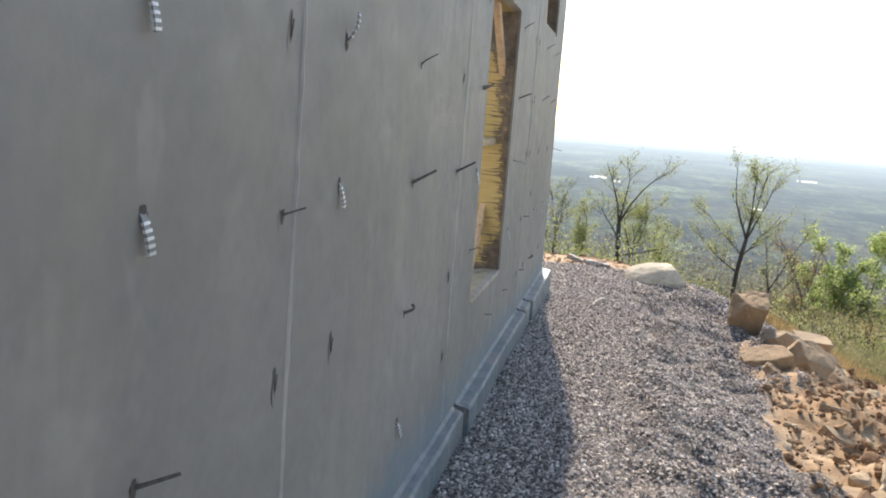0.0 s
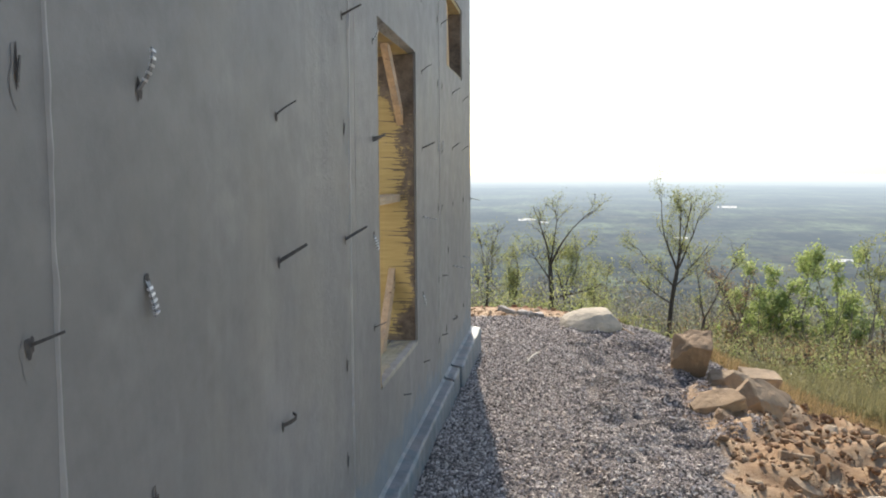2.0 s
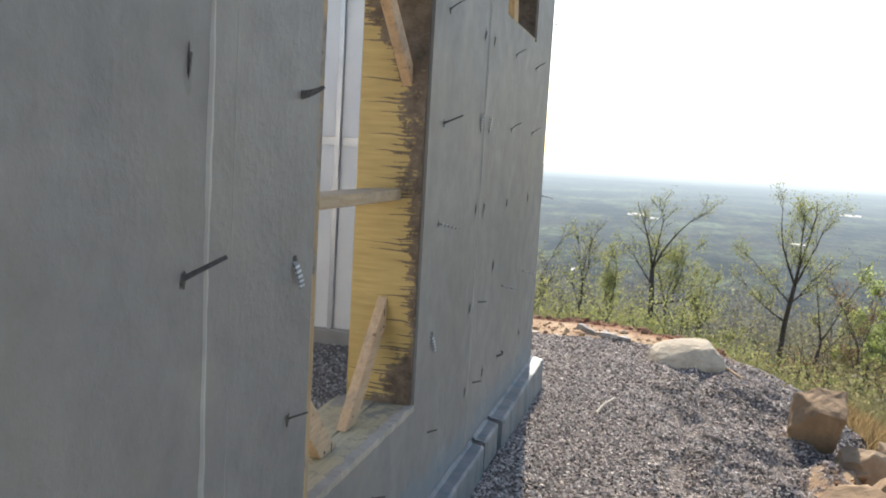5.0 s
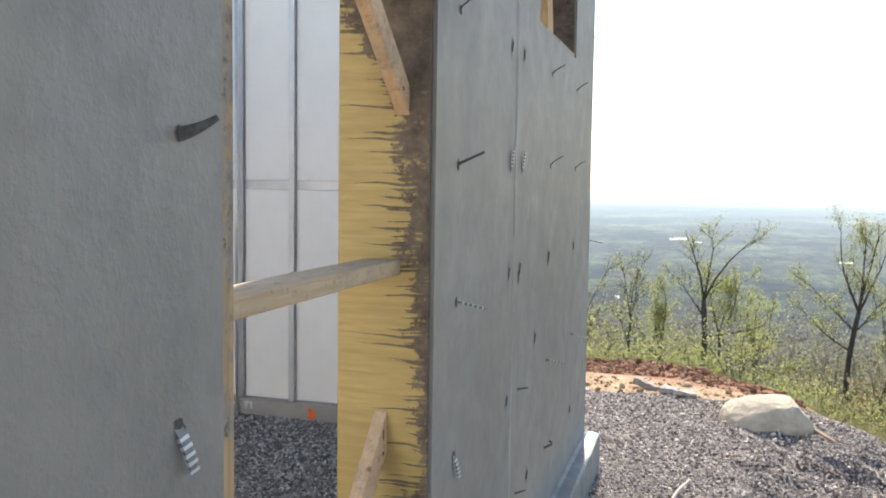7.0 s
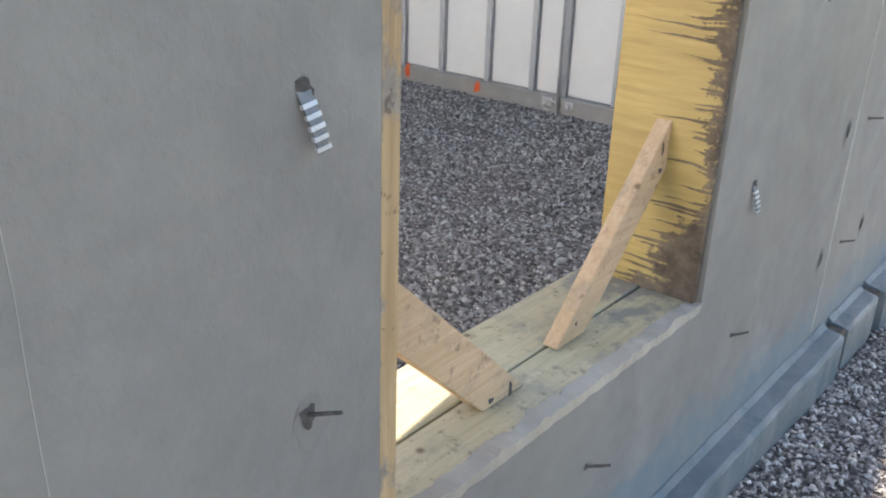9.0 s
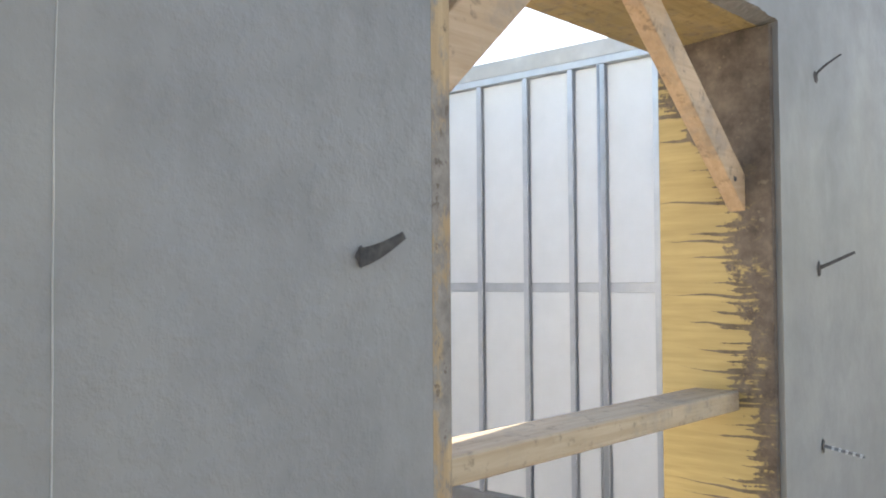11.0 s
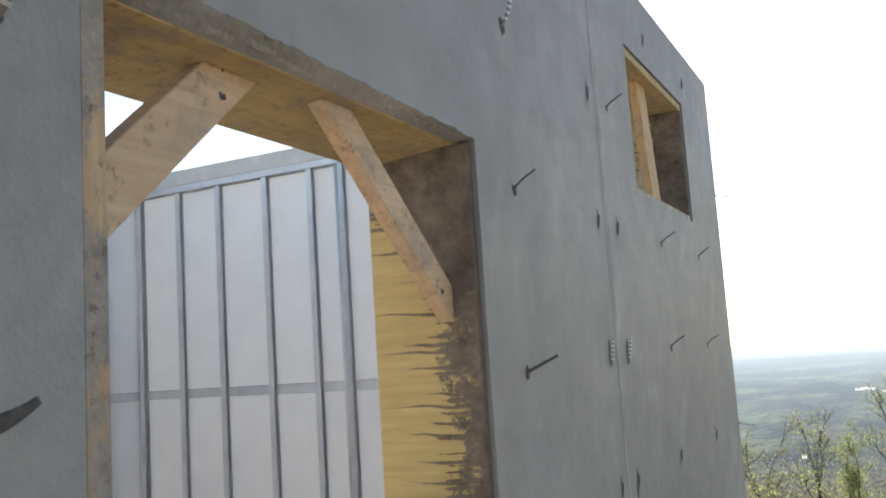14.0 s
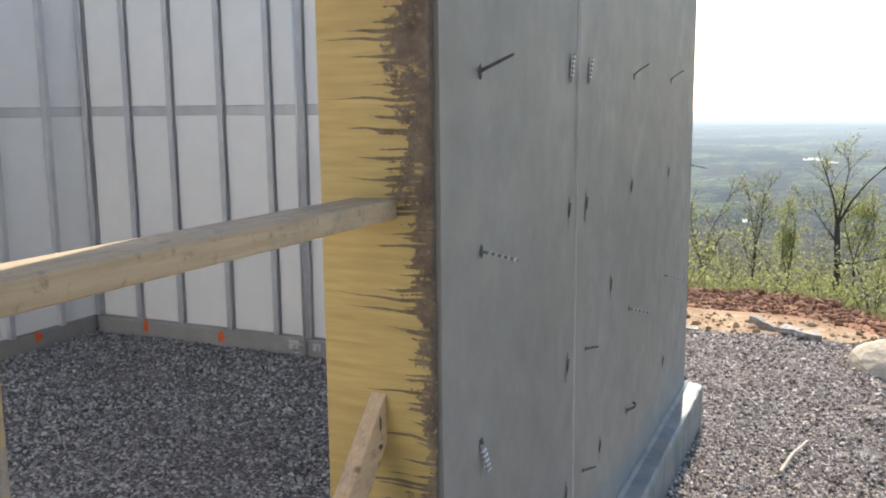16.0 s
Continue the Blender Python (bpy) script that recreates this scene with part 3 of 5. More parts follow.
def footing(y0, y1, wide, label):
    """A cast block along the wall: upright face, rounded edge and a worn shoulder running up to the wall."""
    bm, rows = bmesh.new(), []
    n = max(4, int((y1 - y0) * 22))
    for i in range(n + 1):
        y = y0 + (y1 - y0) * i / n

        def rough(k, size):
            return size * (noise.noise((y * 2.7, k * 3.3, 1)) + 0.7 * noise.noise((y * 9.0, k * 5.1, 4)) + 0.4 * noise.noise((y * 27.0, k * 7.9, 6)))

        ends = 0.006 if i in (0, n) else 0.0
        out = wide + rough(1, 0.007) - ends
        chip = 0.014 * max(0.0, noise.noise((y * 6.3, 2.0, 8)) - 0.25)
        row = [(0.002, -0.25), (out, -0.25), (out, 0.02), (out - chip + rough(2, 0.003), 0.158 - chip), (out - 0.005 - chip + rough(3, 0.002), 0.168 + rough(4, 0.002) - chip - ends),
               (out - 0.014 - chip, 0.172 + rough(5, 0.002) - ends), (0.020, 0.175 + rough(6, 0.003)), (0.002, 0.186 + rough(7, 0.008))]
        rows.append([bm.verts.new((x, y, z)) for x, z in row])
    for a, b in zip(rows, rows[1:]):
        for k in range(7):
            bm.faces.new((a[k], b[k], b[k + 1], a[k + 1]))
    bm.faces.new(rows[0])
    bm.faces.new(rows[-1][::-1])
    bmesh.ops.recalc_face_normals(bm, faces=bm.faces[:])
    return tagged(part("footing", bm, M_FOOT), label, "footing", "footing blocks", "structure")


# dark brown filler for the gaps between footing blocks
M_SPACER = plain("dark_brown_board", (0.055, 0.045, 0.038), (0.13, 0.105, 0.085), 40, 0.9)
joints = (SOUTH, 2.62, 5.20, 5.63, 7.41)
for a, b, wide in zip(joints, joints[1:], (0.068, 0.088, 0.082, 0.098)):
    footing(a + 0.03, b - 0.03, wide, "blue-grey concrete footing block along the wall base")
for y in joints[1:-1]:
    spacer = part("footing_spacer", box((0.002, y - 0.028, -0.2), (0.066, y + 0.028, FOOT_Z - 0.008), 0.002), M_SPACER)
    tagged(spacer, "dark brown joint board between footing blocks", "joint board", "footing joints", "structure")
tagged(part("footing", box((IN_X - 0.3, END_Y + 0.002, -0.25), (0.0, 7.385, FOOT_Z), 0.01), M_FOOT),
       "pale concrete footing along the sunlit end wall", "footing", "footing blocks", "structure")

# ---- the window frames of rough timber ----
def trimmed(bm, *planes):
    """Cuts the mesh off beyond each plane (point, outward normal) and closes the cut."""
    for co, no in planes:
        got = bmesh.ops.bisect_plane(bm, geom=bm.verts[:] + bm.edges[:] + bm.faces[:], plane_co=co, plane_no=no, clear_outer=True)
        edges = [g for g in got["geom_cut"] if isinstance(g, bmesh.types.BMEdge)]
        bmesh.ops.edgeloop_fill(bm, edges=edges)
    return bm


def window_frame():
    y0, y1, z0, top = WIN
    z1 = 2.398
    f = empty("window_1", "rough window frame of yellow plywood with timber corner braces", "window frame", "", "structure")
    part("jamb", box((-0.285, y0 + 0.003, z0 + 0.002), (-0.004, y0 + 0.041, z1 - 0.036), 0.002), M_PINE_Z, f, "weathered pine edge board")
    part("jamb", box((-0.281, y1 - 0.022, z0 + 0.026), (-0.012, y1 - 0.001, z1 - 0.04), 0.002), M_PLY, f, "yellow plywood smeared with brown grout")
    bm = box((-0.29, y0 + 0.042, z1 - 0.038), (-0.044, y1 - 0.002, z1 - 0.001), 0.002)
    for v in bm.verts:
        v.co.z += 0.088 * (v.co.x + 0.044)
    part("head", bm, M_PLYHEAD, f, "yellow-brown plywood head dipping inward")
    part("sill", box((-0.155, y0 + 0.042, z0 + 0.001), (-0.028, y1 - 0.002, z0 + 0.025), 0.003), M_SILL, f, "pale wet-stained sill plank")
    part("sill", box((-0.325, y0 + 0.042, z0 + 0.001), (-0.159, y1 - 0.002, z0 + 0.029), 0.003), M_SILL, f, "pale wet-stained sill plank")
    bm = box((-0.033, y0 + 0.042, z0 + 0.001), (-0.001, y1 - 0.001, z0 + 0.0275))
    bmesh.ops.subdivide_edges(bm, edges=[e for e in bm.edges if abs((e.verts[0].co - e.verts[1].co).y) > 0.1], cuts=120)
    for v in bm.verts:
        k = noise.noise((v.co.y * 13, v.co.x * 30, 0)) * 0.014 + noise.noise((v.co.y * 41, v.co.x * 30, 0)) * 0.010
        if v.co.x < -0.02:
            v.co.x += k * 0.9 - 0.002
        else:
            v.co.x += 0.002 + 0.004 * noise.noise((v.co.y * 23, v.co.z * 60, 5))
            if v.co.z > z0 + 0.012:
                v.co.z += k * 0.6 - 0.004
                v.co.x -= abs(k) * 0.5
    part("sill_lip", bm, M_LIP, f, "rough pale concrete lip")
    # broken concrete edge slanting from the wall face back to the head board
    bm, rows = bmesh.new(), []
    for i in range(241):
        y = y0 + (y1 - y0) * i / 240

        def rough(row, size):
            return size * (noise.noise((y * 14, row * 3.1, 0)) + 0.8 * noise.noise((y * 47, row * 5.3, 2)) + 0.6 * noise.noise((y * 110, row * 7.7, 4)))

        edge = 2.394 - 0.024 * i / 240 + rough(1, 0.004)
        back = z1 - 0.036
        row = [(0.0, y, top), (0.0, y, edge)]
        for j in (1, 2, 3, 4):
            row.append((-0.041 * j / 5 + rough(j + 2, 0.004), y, edge + (back - edge) * j / 5 + rough(j + 9, 0.003)))
        row += [(-0.042 + rough(8, 0.002), y, back), (-0.048, y, z1 - 0.004), (-0.048, y, top)]
        rows.append([bm.verts.new(p) for p in row])
    for r0, r1 in zip(rows, rows[1:]):
        for k in range(8):
            face = bm.faces.new((r0[k], r1[k], r1[k + 1], r0[k + 1]))
            face.material_index = 0 if k == 0 else 1
    bmesh.ops.recalc_face_normals(bm, faces=bm.faces[:])
    lip = part("head_lip", bm, M_WALL, f, "rough broken concrete edge")
    lip.data.materials.append(M_HEADLIP)
    part("head_fill", box((-THICK, y0 + 0.002, z1), (-0.049, y1 - 0.002, top - 0.001)), M_CURB, f, "concrete over the head board")
    part("rail", board((-0.145, y0 + 0.042, 1.535), (-0.145, y1 - 0.023, 1.533), 0.107, 0.043, (0, 0, 1)), M_PINE_Y, f, "level pine rail")
    left, right = ((0, y0 + 0.042, 0), (0, -1, 0)), ((0, y1 - 0.023, 0), (0, 1, 0))
    low, high = ((0, 0, z0 + 0.029), (0, 0, -1)), ((-0.044, 0, z1 - 0.039), (-0.088, 0, 1))
    for a, b, wide, cuts in (((-0.12, 2.85, 1.153), (-0.12, 3.42, 0.614), 0.092, (left, low)),
                             ((-0.147, 3.585, 0.655), (-0.147, 4.03, 1.112), 0.082, (right, low)),
                             ((-0.12, 2.83, 1.955), (-0.12, 3.34, 2.415), 0.090, (left, high)),
                             ((-0.09, 3.452, 2.43), (-0.09, 4.06, 1.93), 0.064, (right, high))):
        brace = part("brace", trimmed(board(a, b, wide, 0.038, (1, 0, 0), 0.002), *cuts), M_BRACE, f, "diagonal pine brace")
        way = Vector(b) - Vector(a)
        for where, across, w, h in ((0.86, 0.25, 0.016, 0.052), (0.80, -0.2, 0.022, 0.020), (0.14, 0.2, 0.014, 0.016)):
            at = Vector(a) + way * where
            off = Vector((0, -way.z, way.y)).normalized() * across * wide
            knot = blotch("knot", at + off + Vector((0.0192, 0, 0)), w, h, (1, 0, 0), M_PITSHADE_KNOT, where * 9, 0.0006)
            knot.parent = brace
    return f


M_HEADLIP = concrete("head_lip_concrete", (0.16, 0.17, 0.178), (0.44, 0.46, 0.465))
M_LIP = concrete("lip_concrete", (0.30, 0.275, 0.235), (0.50, 0.465, 0.40))
M_BRACE_RED = timber("golden_corner", (0.50, 0.32, 0.145), (0.65, 0.45, 0.235), "z")
M_BRACE = timber("pine_corner", (0.47, 0.325, 0.195), (0.62, 0.46, 0.305), "y")
M_PLYHEAD = timber("plywood_head", (0.40, 0.305, 0.135), (0.54, 0.43, 0.22), "y", False, False, 0.7)
window_frame()


def small_frame():
    y0, y1, z0, z1 = WIN2
    f = empty("window_2", "small high rough opening lined with plywood and braced", "window frame", "", "structure")
    part("jamb", box((-0.285, y0 + 0.002, z0 + 0.002), (-0.006, y0 + 0.04, z1 - 0.002), 0.002), M_PINE_Z, f)
    part("jamb", box((-0.285, y1 - 0.03, z0 + 0.03), (-0.01, y1 - 0.002, z1 - 0.035), 0.002), M_PLY_HIGH, f, "plywood darkened by brown grout")
    part("head", box((-0.285, y0 + 0.041, z1 - 0.034), (-0.01, y1 - 0.002, z1 - 0.001), 0.002), M_PLYHEAD, f)
    part("sill", box((-0.285, y0 + 0.041, z0 + 0.001), (-0.01, y1 - 0.002, z0 + 0.029), 0.002), M_SILL, f)
    part("brace", trimmed(board((-0.080, 5.97, 3.05), (-0.080, 6.13, 2.43), 0.135, 0.038, (1, 0, 0)), ((0, 0, z1 - 0.035), (0, 0, 1)), ((0, 0, z0 + 0.03), (0, 0, -1))), M_BRACE_RED, f, "golden pine diagonal brace")
    part("brace", trimmed(board((-0.17, 6.18, 2.45), (-0.17, 6.55, 2.86), 0.089, 0.038, (1, 0, 0)), ((0, y1 - 0.032, 0), (0, 1, 0)), ((0, 0, z0 + 0.03), (0, 0, -1))), M_BRACE, f)
    return f


small_frame()

# ---- inside: foam, steel studs, curb ----
M_BEAM = concrete("pale_beam_concrete", (0.50, 0.49, 0.47), (0.66, 0.65, 0.62))
CURB_Z, STRIP_Z, TRACK_Z = 0.295, 1.738, 3.175
STUDS = (-3.68, -3.314, -2.905, -2.535, -2.290, -1.912, -1.523, -1.125, -0.73)



def steel_stud():
    """An open steel channel: front flange, web, back flange and a short return lip."""
    lo, hi = CURB_Z + 0.002, TRACK_Z - 0.002
    t = empty("steel_stud", "galvanised steel stud in front of white foam", "wall stud", "studs of the end wall")
    for name, a, b in (("front_flange", (-0.019, -0.042), (0.019, -0.0402)), ("web", (-0.019, -0.040), (-0.0172, -0.0032)),
                       ("back_flange", (-0.019, -0.003), (0.021, -0.001)), ("lip", (0.0172, -0.040), (0.019, -0.031))):
        part(name, box((*a, lo), (*b, hi)), M_STEEL, t)
    return t


first = steel_stud()
first.location = (STUDS[0], IN_Y, 0)
for x in STUDS[1:]:
    copy_thing(first, pose(x, IN_Y, 0))
copy_thing(first, pose(IN_X + 0.03, IN_Y - 0.0, 0))
for y in (6.67, 6.26, 5.8, 5.4, 5.0, 4.6, 4.2, 3.8, 3.4):
    copy_thing(first, pose(IN_X, y, 0, 0, 0, 90))

xs = (IN_X + 0.05,) + STUDS + (-THICK - 0.002,)
for a, b in zip(xs, xs[1:]):
    for z0, z1 in ((CURB_Z + 0.004, STRIP_Z - 0.031), (STRIP_Z + 0.031, TRACK_Z - 0.004)):
        part("foam_panel", box((a + 0.003, IN_Y + 0.001, z0), (b - 0.003, IN_Y + 0.048, z1), 0.002), M_FOAM, wall_n)
part("strap", box((IN_X, IN_Y - 0.0005, STRIP_Z - 0.029), (-THICK - 0.004, IN_Y + 0.004, STRIP_Z + 0.029)), M_STEEL, wall_n, "galvanised cross strap")
part("top_track", box((IN_X - 0.05, IN_Y - 0.05, TRACK_Z), (-THICK - 0.004, IN_Y + 0.049, TRACK_Z + 0.045), 0.003), M_STEEL, wall_n, "galvanised top track")
part("bond_beam", box((IN_X - 0.05, IN_Y - 0.045, TRACK_Z + 0.046), (-THICK - 0.004, IN_Y + 0.0495, TOP + 0.004), 0.006), M_BEAM, wall_n, "pale concrete top beam")
part("curb", box((IN_X + 0.032, IN_Y - 0.062, 0.0), (-THICK - 0.004, IN_Y + 0.048, CURB_Z), 0.006), M_CURB, wall_n, "grey concrete base curb")
ys = (0.9, 1.8, 3.0, 4.2, 5.4, 6.2, IN_Y)
for a, b in zip(ys, ys[1:]):
    for z0, z1 in ((CURB_Z + 0.004, STRIP_Z - 0.031), (STRIP_Z + 0.031, TRACK_Z - 0.004)):
        part("foam_panel", box((IN_X - 0.048, a + 0.003, z0), (IN_X - 0.001, b - 0.003, z1), 0.002), M_FOAM, wall_w)
part("strap", box((IN_X - 0.004, 0.9, STRIP_Z - 0.029), (IN_X + 0.001, IN_Y - 0.003, STRIP_Z + 0.029)), M_STEEL, wall_w, "galvanised cross strap")
part("top_track", box((IN_X - 0.049, 0.9, TRACK_Z), (IN_X + 0.05, IN_Y - 0.052, TRACK_Z + 0.045), 0.003), M_STEEL, wall_w, "galvanised top track")
part("bond_beam", box((IN_X - 0.0495, 0.9, TRACK_Z + 0.046), (IN_X + 0.045, IN_Y - 0.047, TOP + 0.004), 0.006), M_BEAM, wall_w, "pale concrete top beam")
part("curb", box((IN_X - 0.048, 0.9, 0.0), (IN_X + 0.03, IN_Y - 0.064, CURB_Z), 0.006), M_CURB, wall_w, "grey concrete base curb")

# the same foam, unseen, on the window wall and the added cross wall, bouncing light
LINE = (-THICK - 0.014, -THICK - 0.002)
for y0, y1, z0, z1 in ((0.9, 1.55, 0.2, 3.2), (1.56, WIN[0] - 0.01, 0.2, 3.2), (WIN[0], WIN[1], 0.2, WIN[2] - 0.02), (WIN[0], WIN[1], WIN[3] + 0.02, 3.2),
                       (WIN[1] + 0.03, WIN2[0] - 0.01, 0.2, 3.2), (WIN2[0], WIN2[1], 0.2, WIN2[2] - 0.02), (WIN2[1] + 0.01, IN_Y - 0.07, 0.3, 3.2)):
    part("foam_panel", box((LINE[0], y0, z0), (LINE[1], y1, z1), 0.002), M_FOAM, wall_e)
for k in range(3):
    part("foam_panel", box((IN_X + 0.01 + k * 1.25, 0.852, 0.2), (IN_X + k * 1.25 + 1.24, 0.89, 3.2), 0.002), M_FOAM, bounce_wall)

FLOOR_Z = 0.185
floor = part("floor", box((IN_X - 0.05, 0.85, -0.2), (-THICK - 0.002, IN_Y + 0.048, FLOOR_Z)), M_GROUND)
tagged(floor, "crushed grey stone bed inside the walls", "floor", "", "structure")


for i, (x, z) in enumerate(((-3.60, 0.262), (-2.965, 0.250), (-1.75, 0.235))):
    tagged(blotch("paint_mark", (x, IN_Y - 0.062, z), 0.075, 0.125, (0, -1, 0), M_ORANGE, i * 3.7), "orange spray paint mark on the concrete curb", "paint mark", "orange marks")
tagged(blotch("paint_mark", (IN_X + 0.03, 6.45, 0.262), 0.075, 0.125, (1, 0, 0), M_ORANGE, 9.1), "orange spray paint mark on the concrete curb", "paint mark", "orange marks")

pipe = bmesh.new()
tube(pipe, [(-2.292, IN_Y - 0.085, 0.16), (-2.292, IN_Y - 0.085, 1.6), (-2.290, IN_Y - 0.084, 3.16)], [0.010, 0.010, 0.010], 10)
tagged(part("conduit", pipe, M_STEEL, None, "", True), "thin galvanised conduit standing in front of the studs", "conduit")
hose = bmesh.new()
tube(hose, [(-2.34 + 0.06 * math.cos(a), IN_Y - 0.075 - 0.01 * math.sin(a), 0.235 + 0.035 * math.sin(a)) for a in [k * 0.5 for k in range(10)]], [0.007] * 10)
tagged(part("loop_of_wire", hose, M_WHITE, None, "", True), "small pale loop of wire at the curb", "wire")

for x, wide, tall in ((-2.385, 0.075, 0.060), (-2.215, 0.060, 0.050)):
    clip = empty("pipe_clip", "small pale clip fixed to the curb by the conduit", "pipe clip", "clips at the conduit", "", (x, IN_Y - 0.062, 0.255))
    part("plate", box((-wide / 2, -0.010, -tall / 2), (wide / 2, -0.001, tall / 2), 0.003), M_SCRAPWHITE, clip)
    part("lug", box((-0.014, -0.034, -0.016), (0.014, -0.011, 0.016), 0.004), M_SCRAPWHITE, clip)

# ---- snapped form ties in the outer wall ----


def strip(pts, wide, thin, side, bright, parent, taper=0.0):
    """A thin strip along the points; a bright one carries raised rungs of clean zinc, each a piece of its own."""
    side = Vector(side)
    n = len(pts)

    def ring(bm, i, wider, thicker, shift=0.0):
        p = Vector(pts[i])
        d = (Vector(pts[min(i + 1, n - 1)]) - Vector(pts[max(i - 1, 0)])).normalized()
        u = (side - d * side.dot(d)).normalized()
        w = d.cross(u)
        return [bm.verts.new(p + d * shift + u * a * wider / 2 + w * b * thicker / 2) for a, b in ((-1, -1), (1, -1), (1, 1), (-1, 1))]

    def skin(bm, rings):
        for a, b in zip(rings, rings[1:]):
            for k in range(4):
                bm.faces.new((a[k], a[(k + 1) % 4], b[(k + 1) % 4], b[k]))
        bm.faces.new(rings[0][::-1])
        bm.faces.new(rings[-1])
        return bm

    bm = bmesh.new()
    ob = part("strip", skin(bm, [ring(bm, i, wide * (1.0 - taper * i / n), thin) for i in range(n)]), M_TIEGREY if bright else M_TIE, parent)
    for i in range(6, n - 1, 4) if bright else ():
        rb = bmesh.new()
        part("rung", skin(rb, [ring(rb, i, wide * 1.06, thin * 2.6, -0.0028), ring(rb, i, wide * 1.06, thin * 2.6, 0.0028)]), M_TIEBRIGHT, ob, "clean zinc rung")
    return ob


M_TIEGREY = plain("tie_dull_zinc", (0.13, 0.14, 0.15), (0.24, 0.25, 0.27), 60, 0.55, 0.3)


def path_for(kind):
    """The strip's way out of the wall, from its root."""
    n = 25
    ts = [k / (n - 1) for k in range(n)]
    if kind == "p":
        return [(0.080 * t, 0.010 * t, 0.036 * t) for t in ts], 0.009, (0, 0, 1), False
    if kind == "q":
        return [(0.085 * t, 0.010 * t, 0.052 * t) for t in ts], 0.012, (0, 0, 1), False
    if kind == "k":
        return [(0.056 * t, 0.016 * t, 0.024 * t ** 1.5) for t in ts], 0.023, (0, 0, 1), False
    if kind == "w":
        return [(0.006 + 0.008 * t, 0.003 * t, 0.082 * t - 0.04) for t in ts], 0.010, (0, 1, 0), True
    if kind == "n":
        return [(0.055 * t, 0.012 * t, 0.022 * t) for t in ts], 0.006, (0, 0, 1), False
    if kind == "v":
        return [(0.024 * math.sin(t * 2.0), 0.010 * t, 0.058 * t) for t in ts], 0.014, (0, 1, 0), True
    if kind == "b":
        return [(0.058 * t, 0.014 * t, 0.045 * t ** 0.7) for t in ts], 0.0055, (0, 0, 1), False
    if kind == "d":
        return [(0.09 * t, 0.01 * t, -0.018 * t) for t in ts], 0.007, (0, 0, 1), True
    if kind == "h":
        return [(0.016 * math.sin(t * 1.6), 0.012 * t, 0.004 - 0.074 * t) for t in ts], 0.019, (0, 1, 0), True
    if kind == "u":
        return [(0.028 * math.sin(t * 2.0), 0.014 * t, 0.085 * t) for t in ts], 0.014, (0, 1, 0), True
    if kind == "c":
        return [(0.035 * math.sin(t * 2.6), 0.05 * t, 0.025 * math.sin(t * 1.5)) for t in ts], 0.012, (0, 0, 1), False
    if kind == "l":
        return [(0.030 * t, 0.05 * t, 0.002 * t) for t in ts], 0.008, (0, 0, 1), False
    return [(0.003 + 0.003 * t, 0.003 * t, 0.040 * t - 0.02) for t in ts], 0.006, (0, 1, 0), False


TIE_LABEL = {"w": "notched form tie snapped flat in a dark slit", "n": "thin form tie stub in a wide dark pit", "k": "short broad stub of a dark form tie", "v": "short bright notched form tie bent upwards", "q": "broad dark form tie slanting out of the concrete", "p": "dark steel form tie sticking out of the concrete", "b": "thin form tie bent upwards out of the concrete",
             "d": "bright notched form tie sticking out of the concrete", "h": "bright notched form tie hanging from the concrete",
             "u": "bright notched form tie bent up the concrete", "c": "curled dark form tie on the concrete",
             "l": "thin form tie lying along the concrete", "s": "short snapped form tie in a dark pit"}
tie_kinds = {}
PITS = {"w": (0.016, 0.105), "n": (0.034, 0.056), "s": (0.015, 0.085), "k": (0.020, 0.034), "h": (0.034, 0.040), "q": (0.026, 0.055), "u": (0.030, 0.070), "l": (0.016, 0.020)}


def tie(kind, y, z, seed):
    if kind not in tie_kinds:
        t = empty("form_tie", TIE_LABEL[kind], "form tie", "snapped form ties")
        pts, wide, side, bright = path_for(kind)
        strip(pts, wide, 0.0025, side, bright, t, 0.65 if kind == "k" else 0.3)
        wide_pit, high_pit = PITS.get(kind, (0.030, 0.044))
        # flat patch lying proud; its dark colour stands for the shade in the hole
        b = blotch("pit", (0, 0, 0), wide_pit, high_pit, (1, 0, 0), M_PITSHADE_KNOT, len(tie_kinds) * 2.3, 0.002)
        b.parent = t
        if kind not in "sn":
            tie_kinds[kind] = t
            t.matrix_world = pose(0.0, y, z, 0, 0, 0)
            return t
        b = blotch("smudge", (0, 0, -0.012), wide_pit * 2.0 + 0.012, high_pit * 1.5 + 0.02, (1, 0, 0), M_SMUDGE, len(tie_kinds) * 3.1 + 1, 0.0008)
        b.parent = t
        tie_kinds[kind] = t
        t.matrix_world = pose(0.0, y, z, 0, 0, 0)
        return t
    return copy_thing(tie_kinds[kind], pose(0.0, y, z, random.uniform(-9, 9), 0, random.uniform(-8, 8)))


ROWS_Z = (0.505, 0.935, 1.43, 1.855, 2.28, 2.705, 3.15)
COLUMNS = ((-2.2, "sssssss"), (-1.36, "spshsss"), (-0.51, "sphhsss"), (0.107, "ssnssss"), (0.515, "sshusss"), (1.372, "hcqbsss"), (2.203, "ssqspss"),
           (4.235, "lhdpbus"), (4.945, "ssswsss"), (5.16, "llswsbs"), (5.825, "cdsbb-s"), (6.60, "sdsbb-s"))
NUDGE = {(4.235, 3): -0.03, (4.235, 2): -0.02, (0.107, 1): 0.09, (0.515, 1): 0.085, (-0.51, 1): 0.08, (-0.51, 2): 0.06, (2.203, 0): 0.05, (0.515, 2): 0.05, (0.515, 3): 0.0}
